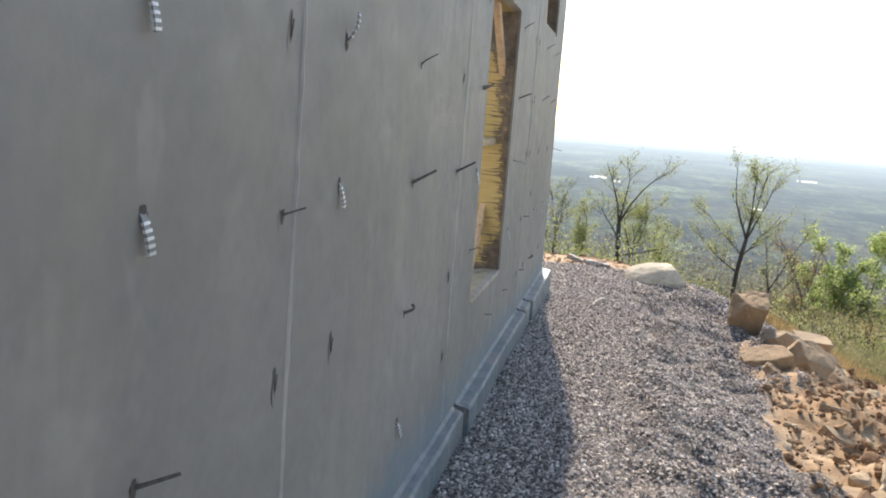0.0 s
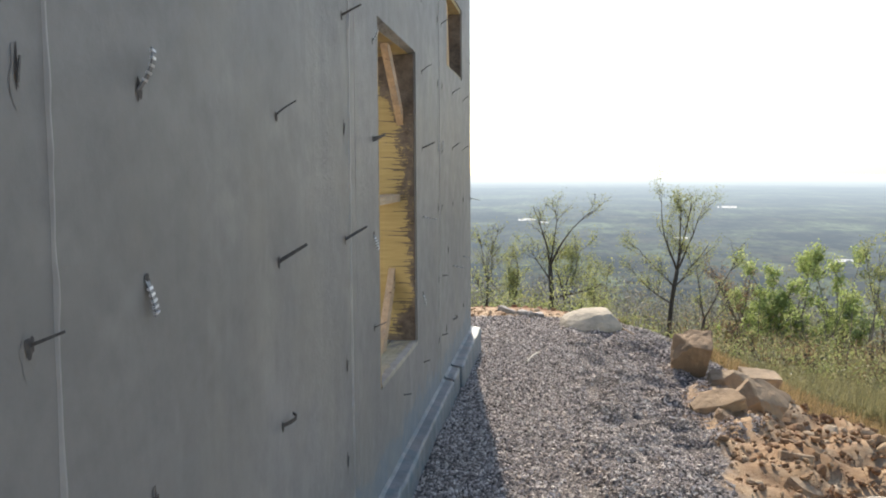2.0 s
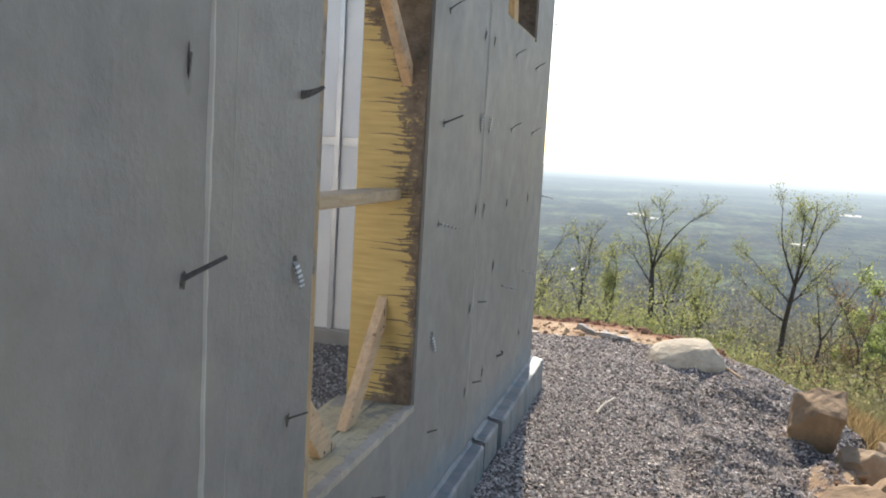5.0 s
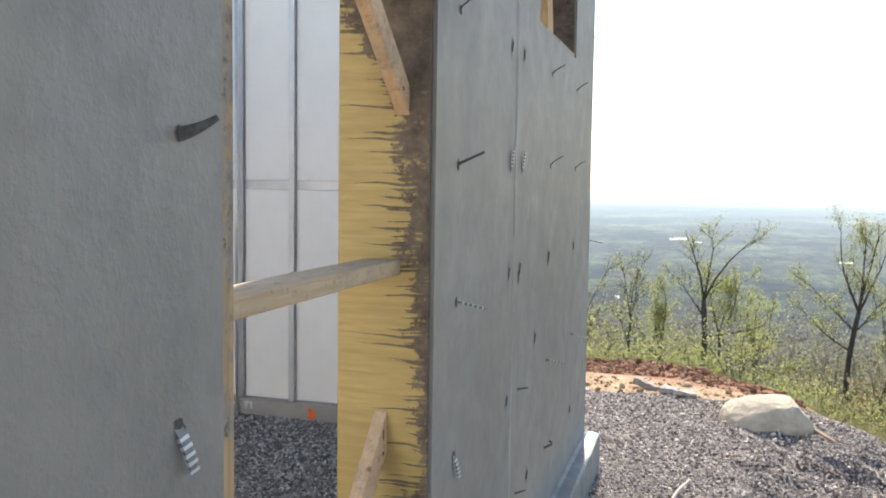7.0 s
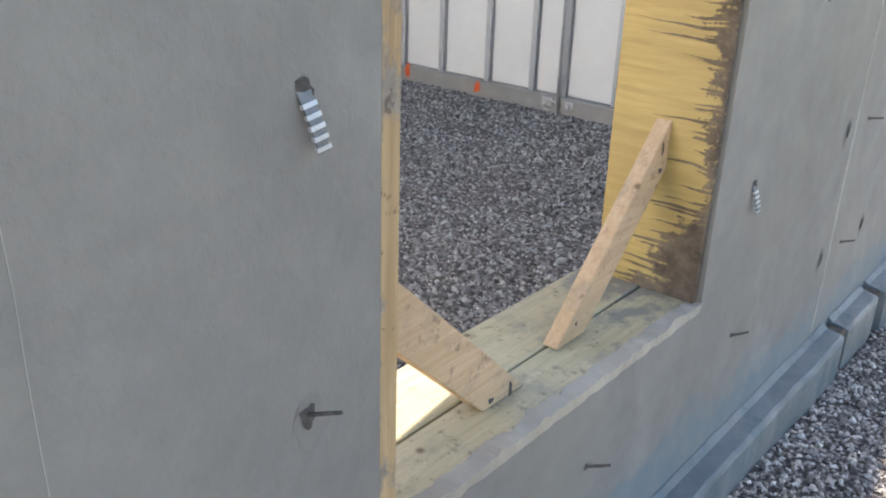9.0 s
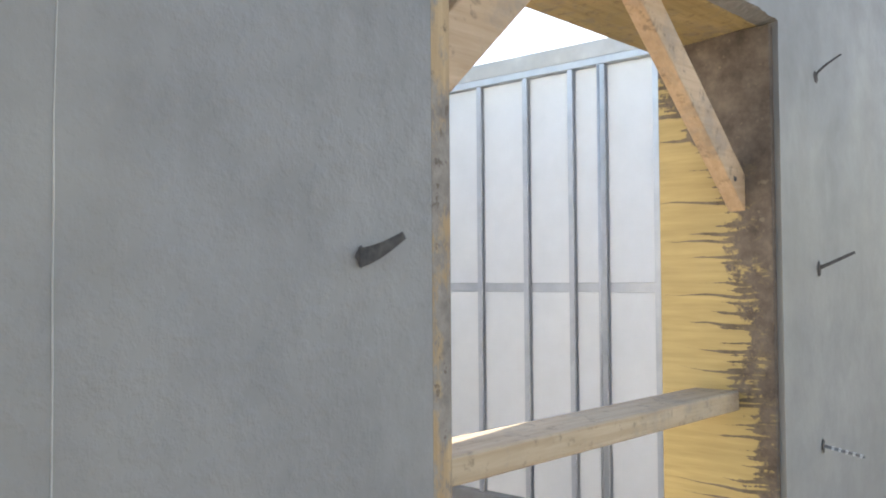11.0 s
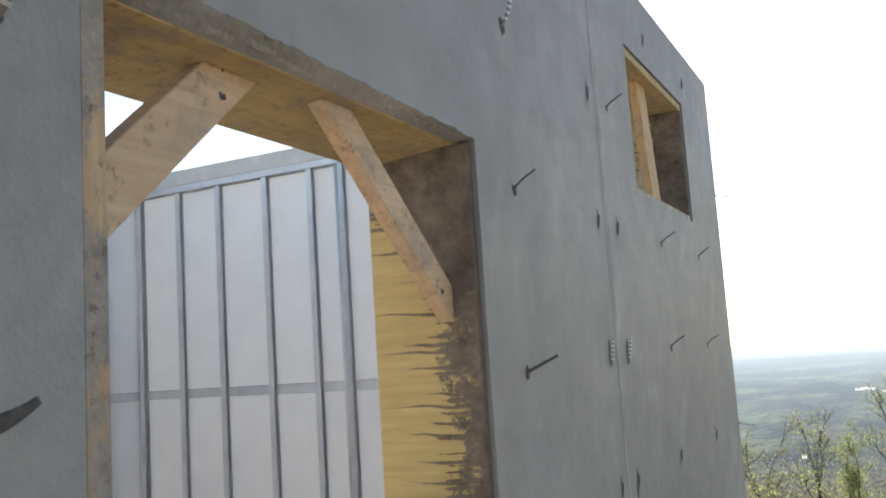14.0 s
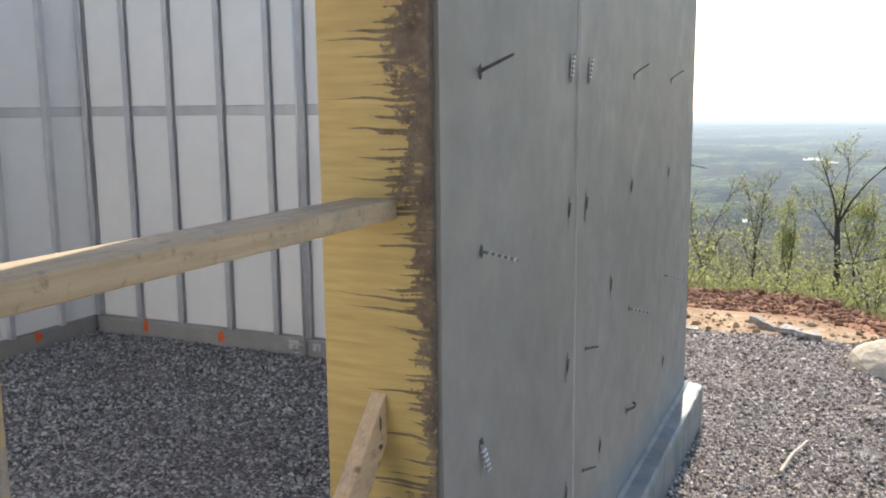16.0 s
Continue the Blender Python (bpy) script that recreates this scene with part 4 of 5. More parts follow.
for y, kinds in COLUMNS:
    for r, kind in enumerate(kinds):
        if kind != "-":
            tie(kind, y + random.uniform(-0.012, 0.012), ROWS_Z[r] + NUDGE.get((y, r), 0.0), y + r)
tie("k", 2.758, 1.833, 8)
tie("v", 2.768, 2.262, 9)
tie("h", 2.753, 1.407, 6)
tie("n", 2.745, 0.990, 7)
tie("l", 3.51, 0.485, 1)
tie("d", 3.53, 2.66, 2)
tie("d", 7.29, 1.42, 3)
tie("d", 7.29, 2.68, 4)
tie("s", 5.51, 1.09, 5)
tie("s", 5.385, 0.51, 6)

# ---- loose stone on the pad and inside ----


def pebbles(name, label, count, x0, x1, y0, y1, height, r0, r1, mat, keep=None, seed=1):
    rng = np.random.default_rng(seed)
    px, py = rng.uniform(x0, x1, count), rng.uniform(y0, y1, count)
    if keep is not None:
        ok = np.array([keep(a, b) for a, b in zip(px, py)])
        px, py = px[ok], py[ok]
    n = len(px)
    pz = np.array([height(a, b) for a, b in zip(px, py)])
    r = rng.uniform(r0, r1, n) * rng.choice([0.7, 1.0, 1.0, 1.35], n)
    base = np.array([(1, 0, 0), (0, 1, 0), (-1, 0, 0), (0, -1, 0), (0, 0, 0.75), (0, 0, -0.75)], float)
    v = base[None] * rng.uniform(0.65, 1.3, (n, 6, 1)) + rng.uniform(-0.25, 0.25, (n, 6, 3))
    a = rng.uniform(0, math.tau, n)
    tilt = rng.uniform(-0.8, 0.8, n)
    c, s, ct, st = np.cos(a), np.sin(a), np.cos(tilt), np.sin(tilt)
    y1_, z1_ = v[:, :, 1] * ct[:, None] - v[:, :, 2] * st[:, None], v[:, :, 1] * st[:, None] + v[:, :, 2] * ct[:, None]
    x2, y2 = v[:, :, 0] * c[:, None] - y1_ * s[:, None], v[:, :, 0] * s[:, None] + y1_ * c[:, None]
    out = np.stack([x2, y2, z1_], 2) * r[:, None, None] + np.stack([px, py, pz + r * 0.25], 1)[:, None, :]
    tri = np.array([(0, 1, 4), (1, 2, 4), (2, 3, 4), (3, 0, 4), (1, 0, 5), (2, 1, 5), (3, 2, 5), (0, 3, 5)])
    faces = (tri[None] + (np.arange(n) * 6)[:, None, None]).reshape(-1, 3)
    ob = array_part(name, out.reshape(-1, 3).tolist(), faces.tolist(), mat)
    return tagged(ob, label, "gravel", "", "stuff")


def on_pad(x, y):
    if y < 7.42:
        return 0.088 < x < 1.86 + 0.42 * smooth01(4.6, 5.6, y) + 0.3 * smooth01(6.6, 7.4, y) + 0.22 * noise.noise((y * 0.8, 1.7, 0)) + 0.12 * noise.noise((y * 3, 5, 0))
    return x < 2.95 - 0.10 * (y - 7.4) and y < 9.95 + 1.0 * smooth01(0.8, 1.6, x) + 0.3 * noise.noise((x * 1.2, 7, 0))


pebbles("gravel", "loose crushed grey stone beside the wall", 118000, 0.09, 2.75, -0.8, 7.42, ground_z, 0.0055, 0.0118, M_GRAVEL, on_pad, 3)
pebbles("gravel", "loose crushed grey stone near the wall's start", 13000, 0.09, 2.3, -3.3, -0.8, ground_z, 0.0065, 0.0135, M_GRAVEL, on_pad, 6)
pebbles("gravel", "loose crushed grey stone past the corner", 46000, -2.0, 3.0, 7.42, 11.2, ground_z, 0.0075, 0.0145, M_GRAVEL, on_pad, 5)
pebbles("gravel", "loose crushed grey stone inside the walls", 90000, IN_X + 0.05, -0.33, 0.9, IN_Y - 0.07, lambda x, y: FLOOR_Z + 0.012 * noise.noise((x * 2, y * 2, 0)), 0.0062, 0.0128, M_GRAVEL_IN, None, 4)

# ---- boulders and rubble ----


def rock_bm(size, seed, cuts=9, sub=3, square=1.0):
    """A broken stone: a ball or a rounded block cut by random planes, with rough faces."""
    rng = random.Random(seed)
    bm = bmesh.new()
    bmesh.ops.create_icosphere(bm, subdivisions=sub, radius=1.0)
    planes = []
    for k in range(cuts):
        n = Vector((rng.uniform(-1, 1), rng.uniform(-1, 1), rng.uniform(-1, 1))).normalized()
        planes.append((n, rng.uniform(0.58, 0.84)))
    for v in bm.verts:
        if square < 1.0:
            v.co = Vector([math.copysign(abs(c) ** square, c) for c in v.co]) * 0.74
        for n, d in planes:
            over = v.co.dot(n) - d
            if over > 0:
                v.co -= n * over * 0.94
        v.co *= 1 + 0.04 * noise.noise(v.co * 2.3 + Vector((seed, 0, 0))) + 0.025 * noise.noise(v.co * 7 + Vector((0, seed, 0)))
        v.co = Vector((v.co.x * size[0], v.co.y * size[1], v.co.z * size[2]))
    return bm


def block_bm(size, seed, taper=0.0):
    """A quarried-looking block: a skewed box with broken corners, worn edges and rough faces."""
    rng = random.Random(seed)
    bm = bmesh.new()
    bmesh.ops.create_cube(bm, size=2.0)
    for v in bm.verts:
        v.co += Vector((rng.uniform(-0.22, 0.16), rng.uniform(-0.22, 0.16), rng.uniform(-0.2, 0.12)))
        k = 1 - taper * (1 - v.co.z) * 0.5
        v.co.x *= k
        v.co.y *= k
    for k in range(5):
        n = Vector((rng.choice((-1, 1)) * rng.uniform(0.3, 1), rng.choice((-1, 1)) * rng.uniform(0.3, 1), rng.uniform(-0.9, 0.9))).normalized()
        trimmed(bm, (n * rng.uniform(0.98, 1.2), n))
    bmesh.ops.bevel(bm, geom=bm.edges[:], offset=0.07, segments=2, affect="EDGES", profile=0.6)
    bmesh.ops.triangulate(bm, faces=bm.faces[:])
    for _ in range(3):
        bmesh.ops.subdivide_edges(bm, edges=[e for e in bm.edges if e.calc_length() > 0.22], cuts=1)
        bmesh.ops.triangulate(bm, faces=bm.faces[:])
    for v in bm.verts:
        q = v.co + Vector((seed, 0, 0))
        v.co *= 1 + 0.06 * noise.noise(q * 1.6) + 0.04 * noise.noise(q * 4.1) + 0.02 * noise.noise(q * 9)
        v.co = Vector((v.co.x * size[0], v.co.y * size[1], v.co.z * size[2])) * 0.92
    return bm


def boulder(at, size, turn, seed, label, mat=None, taper=0.0):
    ob = part("boulder", block_bm(size, seed, taper), mat or M_ROCK)
    ob.matrix_world = pose(*at, *turn)
    return tagged(ob, label, "boulder", "boulders along the pad")


M_RUST = plain("rusty_block", (0.16, 0.065, 0.04), (0.27, 0.12, 0.075), 30, 0.9)
M_ROCKPALE = stony("pale_sandstone", ((0.0, (0.56, 0.48, 0.36)), (1.0, (0.64, 0.56, 0.44))), "chance", 0.9, 6, 0.9, 0.03)
pale = part("boulder", rock_bm((0.50, 0.42, 0.27), 3, 9, 4, 0.75), M_ROCKPALE)
pale.matrix_world = pose(1.23, 9.2, -0.13, 4, -4, 15)
tagged(pale, "low pale rounded boulder on the pad edge", "boulder", "boulders along the pad")
boulder((2.06, 7.3, -0.12), (0.21, 0.18, 0.29), (10, 8, -6), 8, "tan upright sandstone block at the pad edge", None, 0.22)
boulder((2.36, 6.95, -0.24), (0.20, 0.18, 0.14), (-14, 12, 10), 11, "grey-brown rounded sandstone block against its neighbour")
boulder((2.70, 7.35, -0.27), (0.19, 0.14, 0.065), (8, 6, 8), 14, "flat tan sandstone slab behind the others")
boulder((2.47, 6.35, -0.26), (0.20, 0.22, 0.18), (18, 34, -8), 29, "large tan tilted sandstone block with a pale face")
boulder((2.06, 5.90, -0.15), (0.19, 0.16, 0.075), (14, -20, 8), 17, "pale sandstone wedge lying on the rubble")
boulder((2.02, 5.72, -0.30), (0.07, 0.14, 0.19), (4, 32, -6), 23, "brown leaning slab half sunk in gravel")
boulder((2.26, 5.62, -0.36), (0.085, 0.08, 0.06), (4, 12, 30), 38, "small round tan stone below the slab")
boulder((1.62, 9.05, -0.22), (0.09, 0.10, 0.08), (10, 20, 40), 26, "small brown stone beside the pale boulder")
boulder((1.50, 8.93, -0.20), (0.06, 0.08, 0.06), (0, 10, 10), 28, "small brown stone beside the pale boulder")
# pale stone all over, so the sunlight on its top is in the colour
boulder((2.64, 3.78, -0.26), (0.18, 0.15, 0.15), (6, 4, -8), 31, "sandstone block in the rubble, coloured pale for its sunlit top", M_ROCKPALE)
boulder((2.03, 2.98, -0.26), (0.085, 0.06, 0.05), (4, 6, -12), 39, "rusty brown block half buried in clay", M_RUST)
boulder((2.30, 4.35, -0.30), (0.10, 0.10, 0.09), (20, 14, 40), 40, "tan pointed stone in the rubble")
boulder((2.2, 3.05, -0.22), (0.17, 0.14, 0.08), (0, 5, 15), 33, "flat pale stone in the rubble")
boulder((2.35, 4.75, -0.24), (0.12, 0.11, 0.09), (0, 15, 50), 36, "small tan stone in the rubble")


def clods(name, label, count, place, r0, r1, mat, seed, sub=1):
    """Broken lumps of all sizes, joined into one mesh."""
    rng = random.Random(seed)
    proto = []
    for k in range(8):
        bm = rock_bm((1, 1, 1), seed + k, 7, sub, 0.5)
        bm.verts.index_update()
        proto.append(([v.co.copy() for v in bm.verts], [[v.index for v in f.verts] for f in bm.faces]))
        bm.free()
    verts, faces = [], []
    for _ in range(count):
        x, y = place(rng)
        r = r0 + (r1 - r0) * rng.random() ** 4
        vs, fs = rng.choice(proto)
        m = pose(x, y, ground_z(x, y) + r * 0.12, rng.uniform(-40, 40), rng.uniform(-40, 40), rng.uniform(0, 360)) @ Matrix.Diagonal((r * rng.uniform(0.8, 1.5), r, r * rng.uniform(0.5, 0.9), 1))
        base = len(verts)
        verts += [tuple(m @ v) for v in vs]
        faces += [[base + i for i in f] for f in fs]
    return tagged(array_part(name, verts, faces, mat), label, "rubble", "", "stuff")


clods("rubble", "broken tan clay and sandstone rubble", 900, lambda g: (lambda y: (1.92 + 0.32 * smooth01(4.8, 5.6, y) + 2.6 * g.random() ** 0.9, y))(g.uniform(-1.8, 6.9)), 0.012, 0.10, M_RUBBLE, 41, 2)
clods("rubble", "fine crumbled clay between the stones", 17500, lambda g: (lambda y: (1.86 + 0.32 * smooth01(4.8, 5.6, y) + 2.8 * g.random() ** 0.9, y))(g.uniform(-1.2, 7.2)), 0.005, 0.042, M_RUBBLE, 43)
clods("clay_clods", "lumpy red clay ridge beyond the pad", 4200, lambda g: (g.uniform(-5, 1.9), g.gauss(18.4, 0.75)), 0.02, 0.11, M_REDCLOD, 55)
clods("clay_clods", "crumbled red clay strewn over the shelf", 7500, lambda g: (g.uniform(-4, 1.7), g.uniform(11.0, 18.5)), 0.010, 0.065, M_REDCLOD, 57)
clods("clay_clods", "tan crumbled clay in front of the berm", 500, lambda g: (g.uniform(-3, 1.4), g.uniform(9.9, 10.8)), 0.01, 0.05, M_RUBBLE, 71)

M_SCRAP = plain("dirty_scrap", (0.14, 0.13, 0.125), (0.46, 0.43, 0.40), 22, 0.8)

# scraps left on the ground
stick = bmesh.new()
tube(stick, [(0.56, 6.72, ground_z(0.56, 6.72) + 0.03), (0.60, 6.95, ground_z(0.6, 6.95) + 0.045), (0.66, 7.25, ground_z(0.66, 7.25) + 0.03)], [0.010, 0.009, 0.007], 6)
tagged(part("stick", stick, M_LOG), "thin pale stick lying on the gravel", "stick")
for k, (x, y, w, l, h, tz) in enumerate(((0.20, 10.25, 0.06, 0.30, 0.06, -38), (0.55, 10.0, 0.16, 0.20, 0.05, 20), (0.42, 10.1, 0.14, 0.18, 0.05, 70), (-0.40, 9.95, 0.10, 0.20, 0.03, 10))):
    bm = box((-l / 2, -w / 2, 0), (l / 2, w / 2, h), 0.004)
    bmesh.ops.subdivide_edges(bm, edges=bm.edges[:], cuts=3, use_grid_fill=True)
    for v in bm.verts:
        v.co += Vector((noise.noise(v.co * 9), noise.noise(v.co * 9 + Vector((3, k, 0))), noise.noise(v.co * 7 + Vector((k, 0, 5))))) * 0.03
    ob = part("scrap", bm, M_SCRAP)
    ob.matrix_world = pose(x, y, ground_z(x, y) + 0.005, 0, 6, tz)
    tagged(ob, "crumpled pale building scrap on the clay", "scrap", "scraps")

# ---- trees, brush and weeds ----


def leaf_cloud(centres, per, spread, size, rng):
    n = len(centres) * per
    c = np.repeat(np.array(centres, float), per, 0) + rng.normal(0, spread, (n, 3))
    u = rng.normal(0, 1, (n, 3))
    u /= np.linalg.norm(u, axis=1)[:, None]
    w = np.cross(u, rng.normal(0, 1, (n, 3)))
    w /= np.linalg.norm(w, axis=1)[:, None]
    s = size * rng.uniform(0.6, 1.3, n)[:, None]
    quad = np.stack([c - u * s, c + w * s * 0.5, c + u * s, c - w * s * 0.5], 1)
    return quad.reshape(-1, 3).tolist(), [(4 * i, 4 * i + 1, 4 * i + 2, 4 * i + 3) for i in range(n)]


def tree(x, y, top, seed, label, limbs=4, spread=0.3, fork=0.4, leaves=3, size=0.05, mat=None, trunk_r=0.085, lean=0.0, twigs=5, ways=()):
    """A tapered trunk that forks into steep limbs, with twigs and sparse leaves at their ends; ways gives limbs as (start on the trunk, lean, depth, length)."""
    rng, g = random.Random(seed), np.random.default_rng(seed)
    z0 = ground_z(x, y) - 0.1
    hgt = top - z0
    t = empty("tree", label, "tree", "trees below the pad", "", (x, y, z0))
    bm, tips = bmesh.new(), []

    def grow(p, d, ln, r0, r1, wander, up, seg):
        pts, rad, n = [p], [r0], 6
        for k in range(n):
            d = (d + Vector((rng.gauss(0, wander), rng.gauss(0, wander), up))).normalized()
            p = p + d * ln / n
            pts.append(p)
            rad.append(r0 + (r1 - r0) * (k + 1) / n)
        tube(bm, pts, rad, seg)
        return pts, rad, d

    def off(d, amount):
        a = rng.uniform(0, math.tau)
        return (d + Vector((math.cos(a), math.sin(a), rng.uniform(-0.1, 0.3))) * amount).normalized()

    trunk, tr, d0 = grow(Vector((0, 0, 0)), Vector((lean, 0, 1)).normalized(), hgt * fork, trunk_r, trunk_r * 0.72, 0.045, 0.02, 8)
    turn0 = rng.uniform(0, math.tau)
    plans = []
    for at, dx, dy, long in ways:
        plans.append((at, Vector((dx, dy, 0.9)).normalized(), long, 0.62 if at == 6 else 0.42))
    for k in range(0 if ways else limbs):
        a = turn0 + k * 2.4 + rng.uniform(-0.4, 0.4)
        steep = k < 3
        at = 6 if steep else rng.randint(2, 5)
        wide = spread * (rng.uniform(0.15, 1.1) if steep else rng.uniform(2.6, 4.2))
        d = (Vector((math.cos(a), math.sin(a) * 0.7, 0)) * wide + Vector((0, 0, 0.9))).normalized()
        long = (1.0 - fork) * (rng.uniform(0.75, 1.0) if steep else rng.uniform(0.45, 0.7))
        plans.append((at, d, long, 0.58 if steep else 0.36))
    for at, d, long, thick in plans:
        limb, lr, d = grow(trunk[at], d, hgt * long, tr[at] * thick, 0.008, 0.10, 0.05, 6)
        for m in range(twigs + 4):
            i = rng.randint(1, 6)
            tw, wr, dd = grow(limb[i], off(d, 0.8), hgt * rng.uniform(0.07, 0.17), max(0.010, lr[i] * 0.5), 0.004, 0.18, 0.05, 4)
            tips.extend((tw[-1], tw[4]))
            for q in range(twigs):
                j = rng.randint(2, 6)
                end, er, _ = grow(tw[j], off(dd, 0.9), hgt * rng.uniform(0.03, 0.08), 0.006, 0.003, 0.16, 0.04, 3)
                tips.extend((end[-1], end[3]))
    part("trunk", bm, M_BARK, t, "dark bare trunk and limbs", True)
    vs, fs = leaf_cloud([tuple(v) for v in tips if rng.random() < 0.8], leaves, 0.10, size, g)
    array_part("crown", vs, fs, mat or M_LEAF, t)
    return t


SPARSE = "slim tree with dark limbs and sparse spring leaves"
tree(4.45, 28.0, 0.5, 5, SPARSE, 6, 0.22, 0.64, 15, 0.027, None, 0.085, 0.02, 4,
     ((6, -0.36, 0.1, 0.42), (6, -0.08, -0.1, 0.45), (6, 0.16, 0.1, 0.46), (5, -1.0, 0.2, 0.30), (5, 0.8, -0.2, 0.32), (4, -1.5, 0.0, 0.28), (6, 0.45, 0.2, 0.36)))
tree(0.62, 28.0, 0.3, 6, SPARSE, 5, 0.24, 0.64, 9, 0.026, None, 0.095, 0.02, 4,
     ((6, -0.05, 0.1, 0.42), (6, 0.42, -0.1, 0.44), (4, 9.0, 0.5, 0.36), (5, -0.5, 0.1, 0.26), (6, 0.15, 0.2, 0.36)))
tree(-1.45, 28.5, -0.3, 7, SPARSE, 4, 0.14, 0.55, 4, 0.03, None, 0.05)
tree(5.25, 28.3, -0.6, 8, SPARSE, 4, 0.2, 0.4, 6, 0.03, None, 0.06, 0.16, 4, ((6, 0.5, 0.1, 0.5), (6, -0.2, 0.0, 0.45), (4, 0.9, 0.1, 0.35)))
tree(-0.35, 28.6, -1.0, 9, SPARSE, 4, 0.25, 0.4, 12, 0.03, None, 0.045, -0.20)
tree(1.15, 28.4, -0.6, 10, SPARSE, 5, 0.4, 0.55, 16, 0.03, None, 0.05, 0.03)
tree(-3.2, 30.0, -0.6, 15, SPARSE, 4, 0.25, 0.4, 6, 0.03, None, 0.055)
tree(2.3, 31.0, -1.9, 16, SPARSE, 4, 0.4, 0.4, 10, 0.035, None, 0.04)
tree(7.2, 31.0, -1.6, 17, SPARSE, 4, 0.4, 0.4, 5, 0.035, M_RUSSET, 0.045)
BRIGHT = "bushy young tree with bright green leaves"
tree(9.6, 33.0, -0.9, 11, BRIGHT, 7, 0.7, 0.22, 17, 0.058, M_LEAF2, 0.06)
tree(8.5, 32.0, -2.3, 12, BRIGHT, 7, 0.9, 0.2, 17, 0.058, M_LEAF2, 0.05)
tree(11.2, 33.0, -1.6, 13, BRIGHT, 7, 0.7, 0.22, 15, 0.058, M_LEAF2, 0.06)
tree(13.2, 34.0, -1.2, 18, SPARSE, 5, 0.4, 0.3, 8, 0.045, M_LEAF, 0.06)
tree(13.6, 31.0, -1.9, 14, "dark leafy tree at the clearing's edge", 5, 0.4, 0.25, 18, 0.06, M_BRUSH, 0.07)


def brush(name, label, count, place, size, leaves, tall, mat, seed):
    """Low woody growth: thin stems and leaves in loose uneven clumps."""
    rng, g = random.Random(seed), np.random.default_rng(seed)
    centres = []
    for _ in range(count):
        x, y = place(rng)
        z = ground_z(x, y)
        h = tall * rng.uniform(0.4, 1.2)
        for k in range(5):
            centres.append((x + rng.gauss(0, h * 0.28), y + rng.gauss(0, h * 0.28), z + h * rng.uniform(0.15, 1.0)))
    vs, fs = leaf_cloud(centres, leaves, tall * 0.16, size, g)
    return tagged(array_part(name, vs, fs, mat), label, "brush", "", "stuff")


def shrubs(name, label, count, place, tall, size, leaves, mat, seed):
    """Leafy shrubs of several bent stems, leaves bunched along the stems; stems and leaves are one thicket."""
    rng, g = random.Random(seed), np.random.default_rng(seed)
    verts, faces, centres = [], [], []
    for _ in range(count):
        x, y = place(rng)
        root = Vector((x, y, ground_z(x, y) - 0.05))
        h = tall * (0.35 + 0.85 * rng.random() ** 1.6) * (0.65 + 0.6 * max(0.0, noise.noise((x * 0.55, y * 0.35, seed))))
        for k in range(rng.randint(3, 6)):
            way = Vector((rng.gauss(0, 0.38), rng.gauss(0, 0.38), 1.0))
            tip = root + way * h * rng.uniform(0.6, 1.0)
            mid = root + way * h * 0.45 + Vector((rng.gauss(0, 0.07), rng.gauss(0, 0.07), 0.05)) * h
            for p, q, w in ((root, mid, 0.014), (mid, tip, 0.008)):
                base = len(verts)
                verts += [(p.x - w, p.y, p.z), (p.x + w, p.y, p.z), (q.x + w * 0.6, q.y, q.z), (q.x - w * 0.6, q.y, q.z), (p.x, p.y - w, p.z), (p.x, p.y + w, p.z), (q.x, q.y + w * 0.6, q.z), (q.x, q.y - w * 0.6, q.z)]
                faces += [(base, base + 1, base + 2, base + 3), (base + 4, base + 5, base + 6, base + 7)]
            for f in (0.35, 0.6, 0.8, 1.0):
                p = mid.lerp(tip, f) if f > 0.4 else root.lerp(mid, 0.8)
                centres.append((p.x + rng.gauss(0, 0.07) * h, p.y + rng.gauss(0, 0.07) * h, p.z + rng.gauss(0, 0.05) * h))
    vs, fs = leaf_cloud(centres, leaves, tall * 0.075, size, g)
    base = len(vs)
    ob = array_part(name, vs + verts, fs + [tuple(i + base for i in f) for f in faces], mat)
    ob.data.materials.append(M_BARK)
    for p in ob.data.polygons[len(fs):]:
        p.material_index = 1
    return tagged(ob, label, "shrubs", "", "stuff")


def far_trees(name, label, count, place, tall, size, leaves, mat, seed):
    """Hillside woods: each tree a thin stem with a rounded ragged crown of leaf bunches."""
    rng, g = random.Random(seed), np.random.default_rng(seed)
    centres = []
    for _ in range(count):
        x, y = place(rng)
        z, h = ground_z(x, y), tall * y * rng.uniform(0.5, 1.05)
        wide = h * rng.uniform(0.18, 0.30)
        for k in range(11):
            a, f = rng.uniform(0, math.tau), rng.uniform(0.25, 1.0)
            r = wide * math.sqrt(rng.random()) * math.sin(math.pi * min(0.95, max(0.1, f * 0.8)))
            centres.append((x + r * math.cos(a), y + r * math.sin(a), z + h * f))
    vs, fs = leaf_cloud(centres, leaves, 0.30, size, g)
    return tagged(array_part(name, vs, fs, mat), label, "woods", "", "stuff")


def below_pad(g, x0, x1, y0, y1):
    """A place on the slope, clear of the bare red shelf."""
    while True:
        x, y = g.uniform(x0, x1), g.uniform(y0, y1)
        if not (x < 1.9 and y < 19.9):
            return x, y


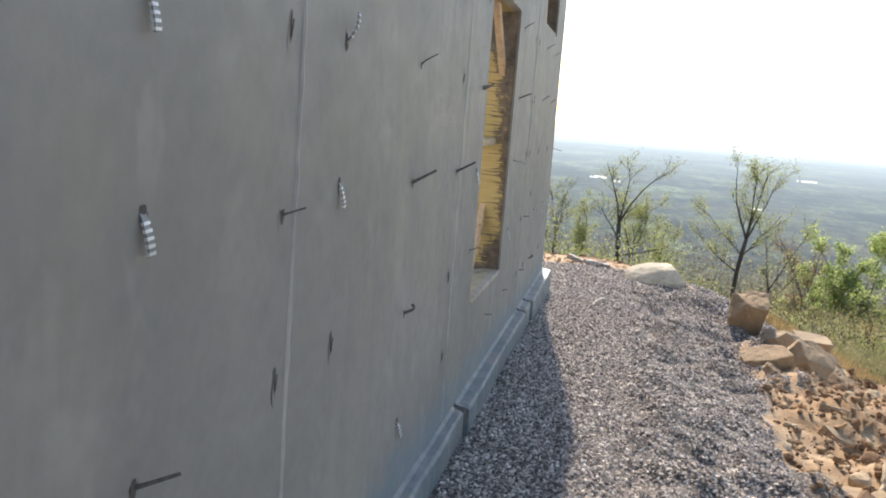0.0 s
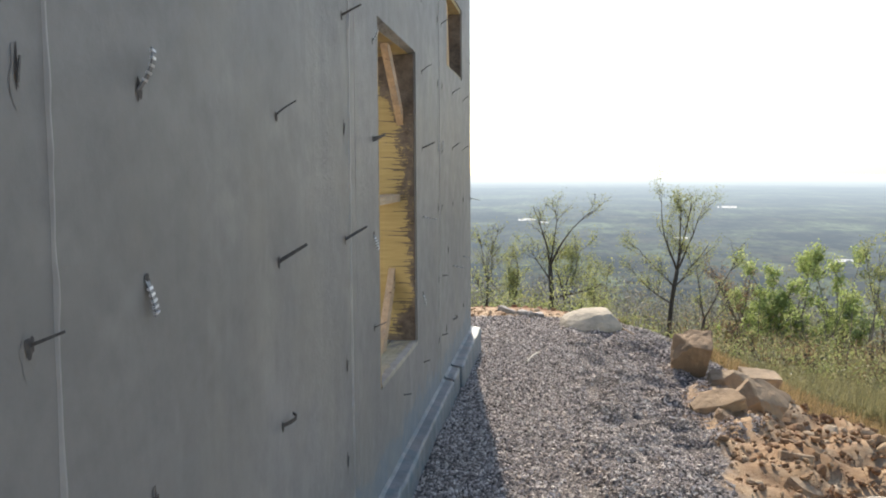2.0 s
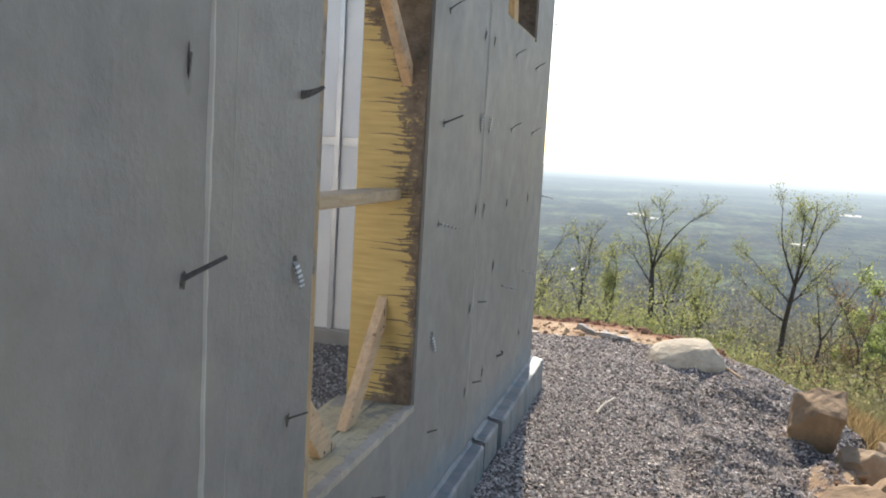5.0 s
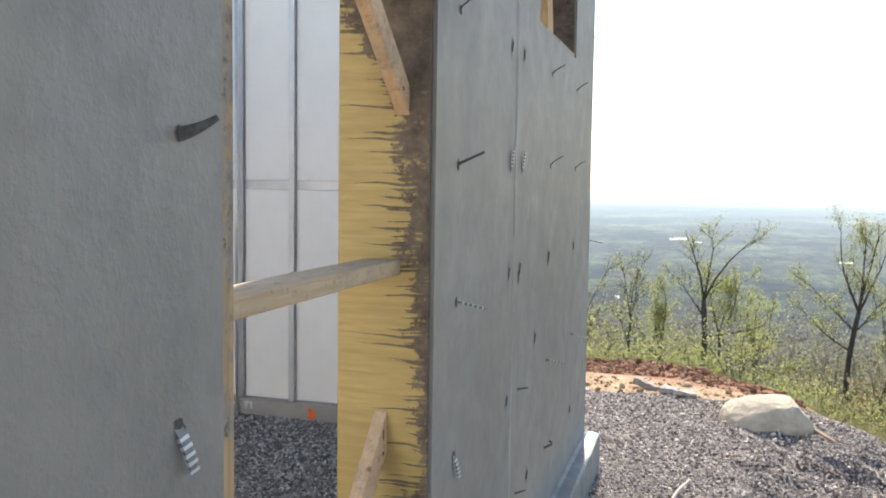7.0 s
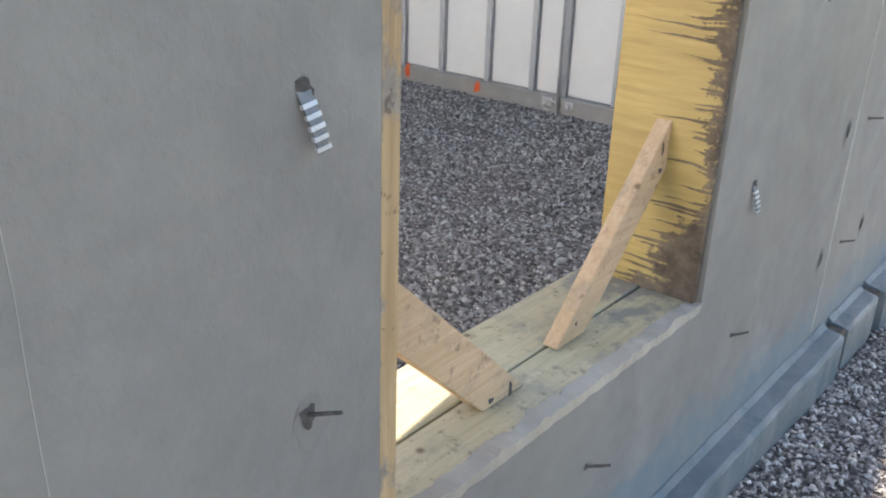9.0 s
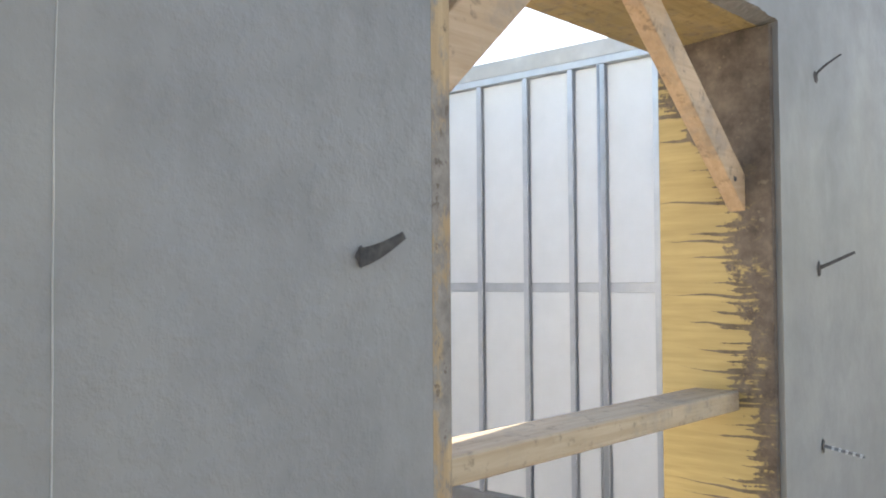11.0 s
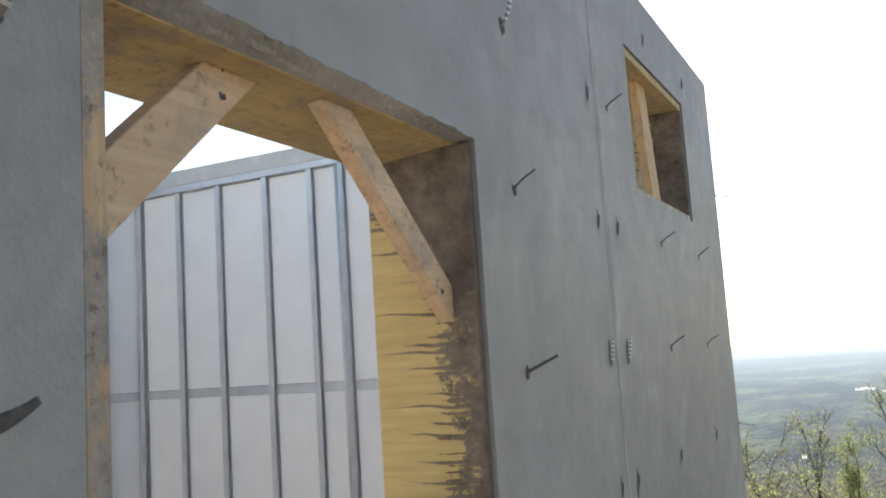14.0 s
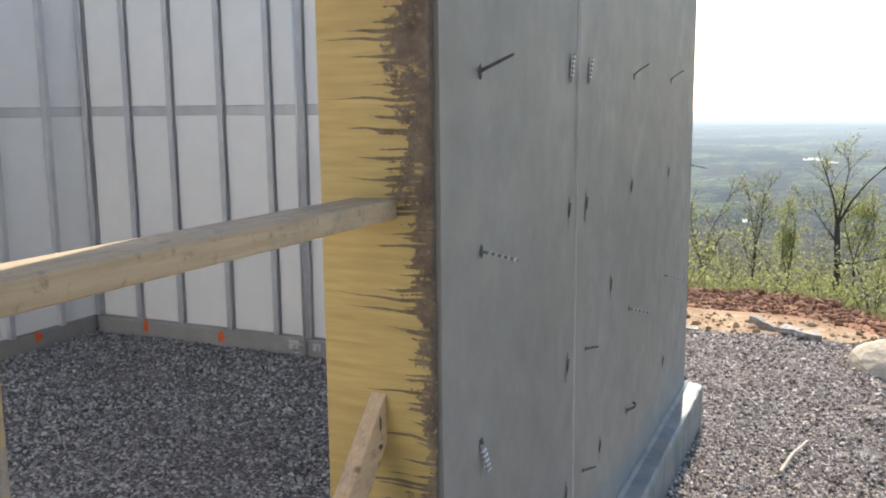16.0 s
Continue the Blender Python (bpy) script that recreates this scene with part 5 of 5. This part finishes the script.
shrubs("shrubs", "spring-green shrubs on the slope below the pad", 240, lambda g: (lambda p: (p[0] + 0.5 * math.sin(p[0] * 2.3 + p[1]), p[1]))(below_pad(g, -7, 3.6, 20.2, 29)), 2.0, 0.042, 13, M_LEAF, 81)
shrubs("shrubs", "spring-green shrubs farther along the slope", 150, lambda g: below_pad(g, 3, 15, 19, 32), 1.4, 0.036, 10, M_LEAF, 88)
shrubs("shrubs", "russet budding shrubs on the slope", 170, lambda g: below_pad(g, 3, 13, 19, 33), 1.9, 0.028, 8, M_RUSSET, 84)
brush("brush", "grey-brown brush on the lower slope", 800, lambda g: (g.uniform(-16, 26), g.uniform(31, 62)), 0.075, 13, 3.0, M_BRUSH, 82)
far_trees("far_woods", "bare grey-brown woods down the hillside, greyed in colour for haze", 640, lambda g: (lambda y: (g.uniform(-0.25, 0.5) * y, y))(g.uniform(42, 130)), 0.086, 0.095, 16, M_FARWOOD, 83)
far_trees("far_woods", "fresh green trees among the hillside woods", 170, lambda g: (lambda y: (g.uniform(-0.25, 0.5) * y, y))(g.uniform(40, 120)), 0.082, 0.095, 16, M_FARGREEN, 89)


def weeds(name, label, count, place, tall, mat, seed):
    rng = np.random.default_rng(seed)
    rnd = random.Random(seed)
    p = np.array([(lambda q: (q[0], q[1], ground_z(*q)))(place(rnd)) for _ in range(count)])
    a = rng.uniform(0, math.tau, count)
    h = tall * rng.uniform(0.4, 1.2, count)
    w = 0.006 * (1 + np.maximum(0, p[:, 1]) * 0.04)
    side = np.stack([np.cos(a) * w, np.sin(a) * w, np.zeros(count)], 1)
    tip = p + np.stack([rng.normal(0, 0.4, count) * h, rng.normal(0, 0.4, count) * h, h], 1)
    vs = np.stack([p - side, p + side, tip], 1).reshape(-1, 3)
    return tagged(array_part(name, vs.tolist(), [(3 * i, 3 * i + 1, 3 * i + 2) for i in range(count)], mat), label, "weeds", "", "stuff")


weeds("weeds", "dry and green weeds covering the slope", 60000, lambda g: below_pad(g, -8, 15, 12, 30), 0.36, M_GRASS, 91)
weeds("weeds", "tall yellow-green grass on the slope", 75000, lambda g: below_pad(g, -8, 14, 12, 27), 0.45, M_TALLGRASS, 93)
weeds("weeds", "olive and tan grass beyond the rubble", 60000, lambda g: (lambda y: (max(2.7, 9.9 - 0.9 * y) + 10 * g.random() ** 1.4, y))(g.uniform(5.5, 13.5)), 0.15, M_DRYGRASS, 92)
brush("brush", "low olive weeds between grass and trees", 260, lambda g: (g.uniform(2.6, 14), g.uniform(10.5, 24)), 0.03, 14, 0.40, M_GRASS, 85)



def saplings(name, label, count, place, tall, seed):
    """Thin bare upright stems, each with a few side twigs, joined into one thicket."""
    rng = random.Random(seed)
    bm = bmesh.new()
    for _ in range(count):
        x, y = place(rng)
        z, h = ground_z(x, y) - 0.05, tall * rng.uniform(0.5, 1.2)
        lean = Vector((rng.gauss(0, 0.12), rng.gauss(0, 0.12), 1.0))
        root = Vector((x, y, z))
        mid = root + lean * h * 0.5 + Vector((rng.gauss(0, 0.05), 0, 0))
        tube(bm, [root, mid, root + lean * h], [0.022, 0.014, 0.005], 4)
        for k in range(5):
            f = rng.uniform(0.35, 0.9)
            p = root + lean * h * f
            tube(bm, [p, p + Vector((rng.gauss(0, 0.3), rng.gauss(0, 0.3), rng.uniform(0.2, 0.6))) * h * 0.3], [0.009, 0.003], 3)
    return tagged(part(name, bm, M_TWIG), label, "brush", "", "stuff")


M_TWIG = plain("grey_twig", (0.10, 0.085, 0.07), (0.20, 0.175, 0.15), 20, 0.95)
saplings("saplings", "thicket of thin bare saplings below the pad", 170, lambda g: (g.uniform(-9, 16), g.uniform(23, 38)), 2.4, 61)
brush("brush", "yellow-green undergrowth below the trees", 260, lambda g: below_pad(g, -9, 13, 16, 30), 0.034, 11, 0.9, M_LEAF, 86)
brush("brush", "olive undergrowth below the trees", 240, lambda g: below_pad(g, -9, 15, 15, 30), 0.045, 10, 0.9, M_GRASS, 87)
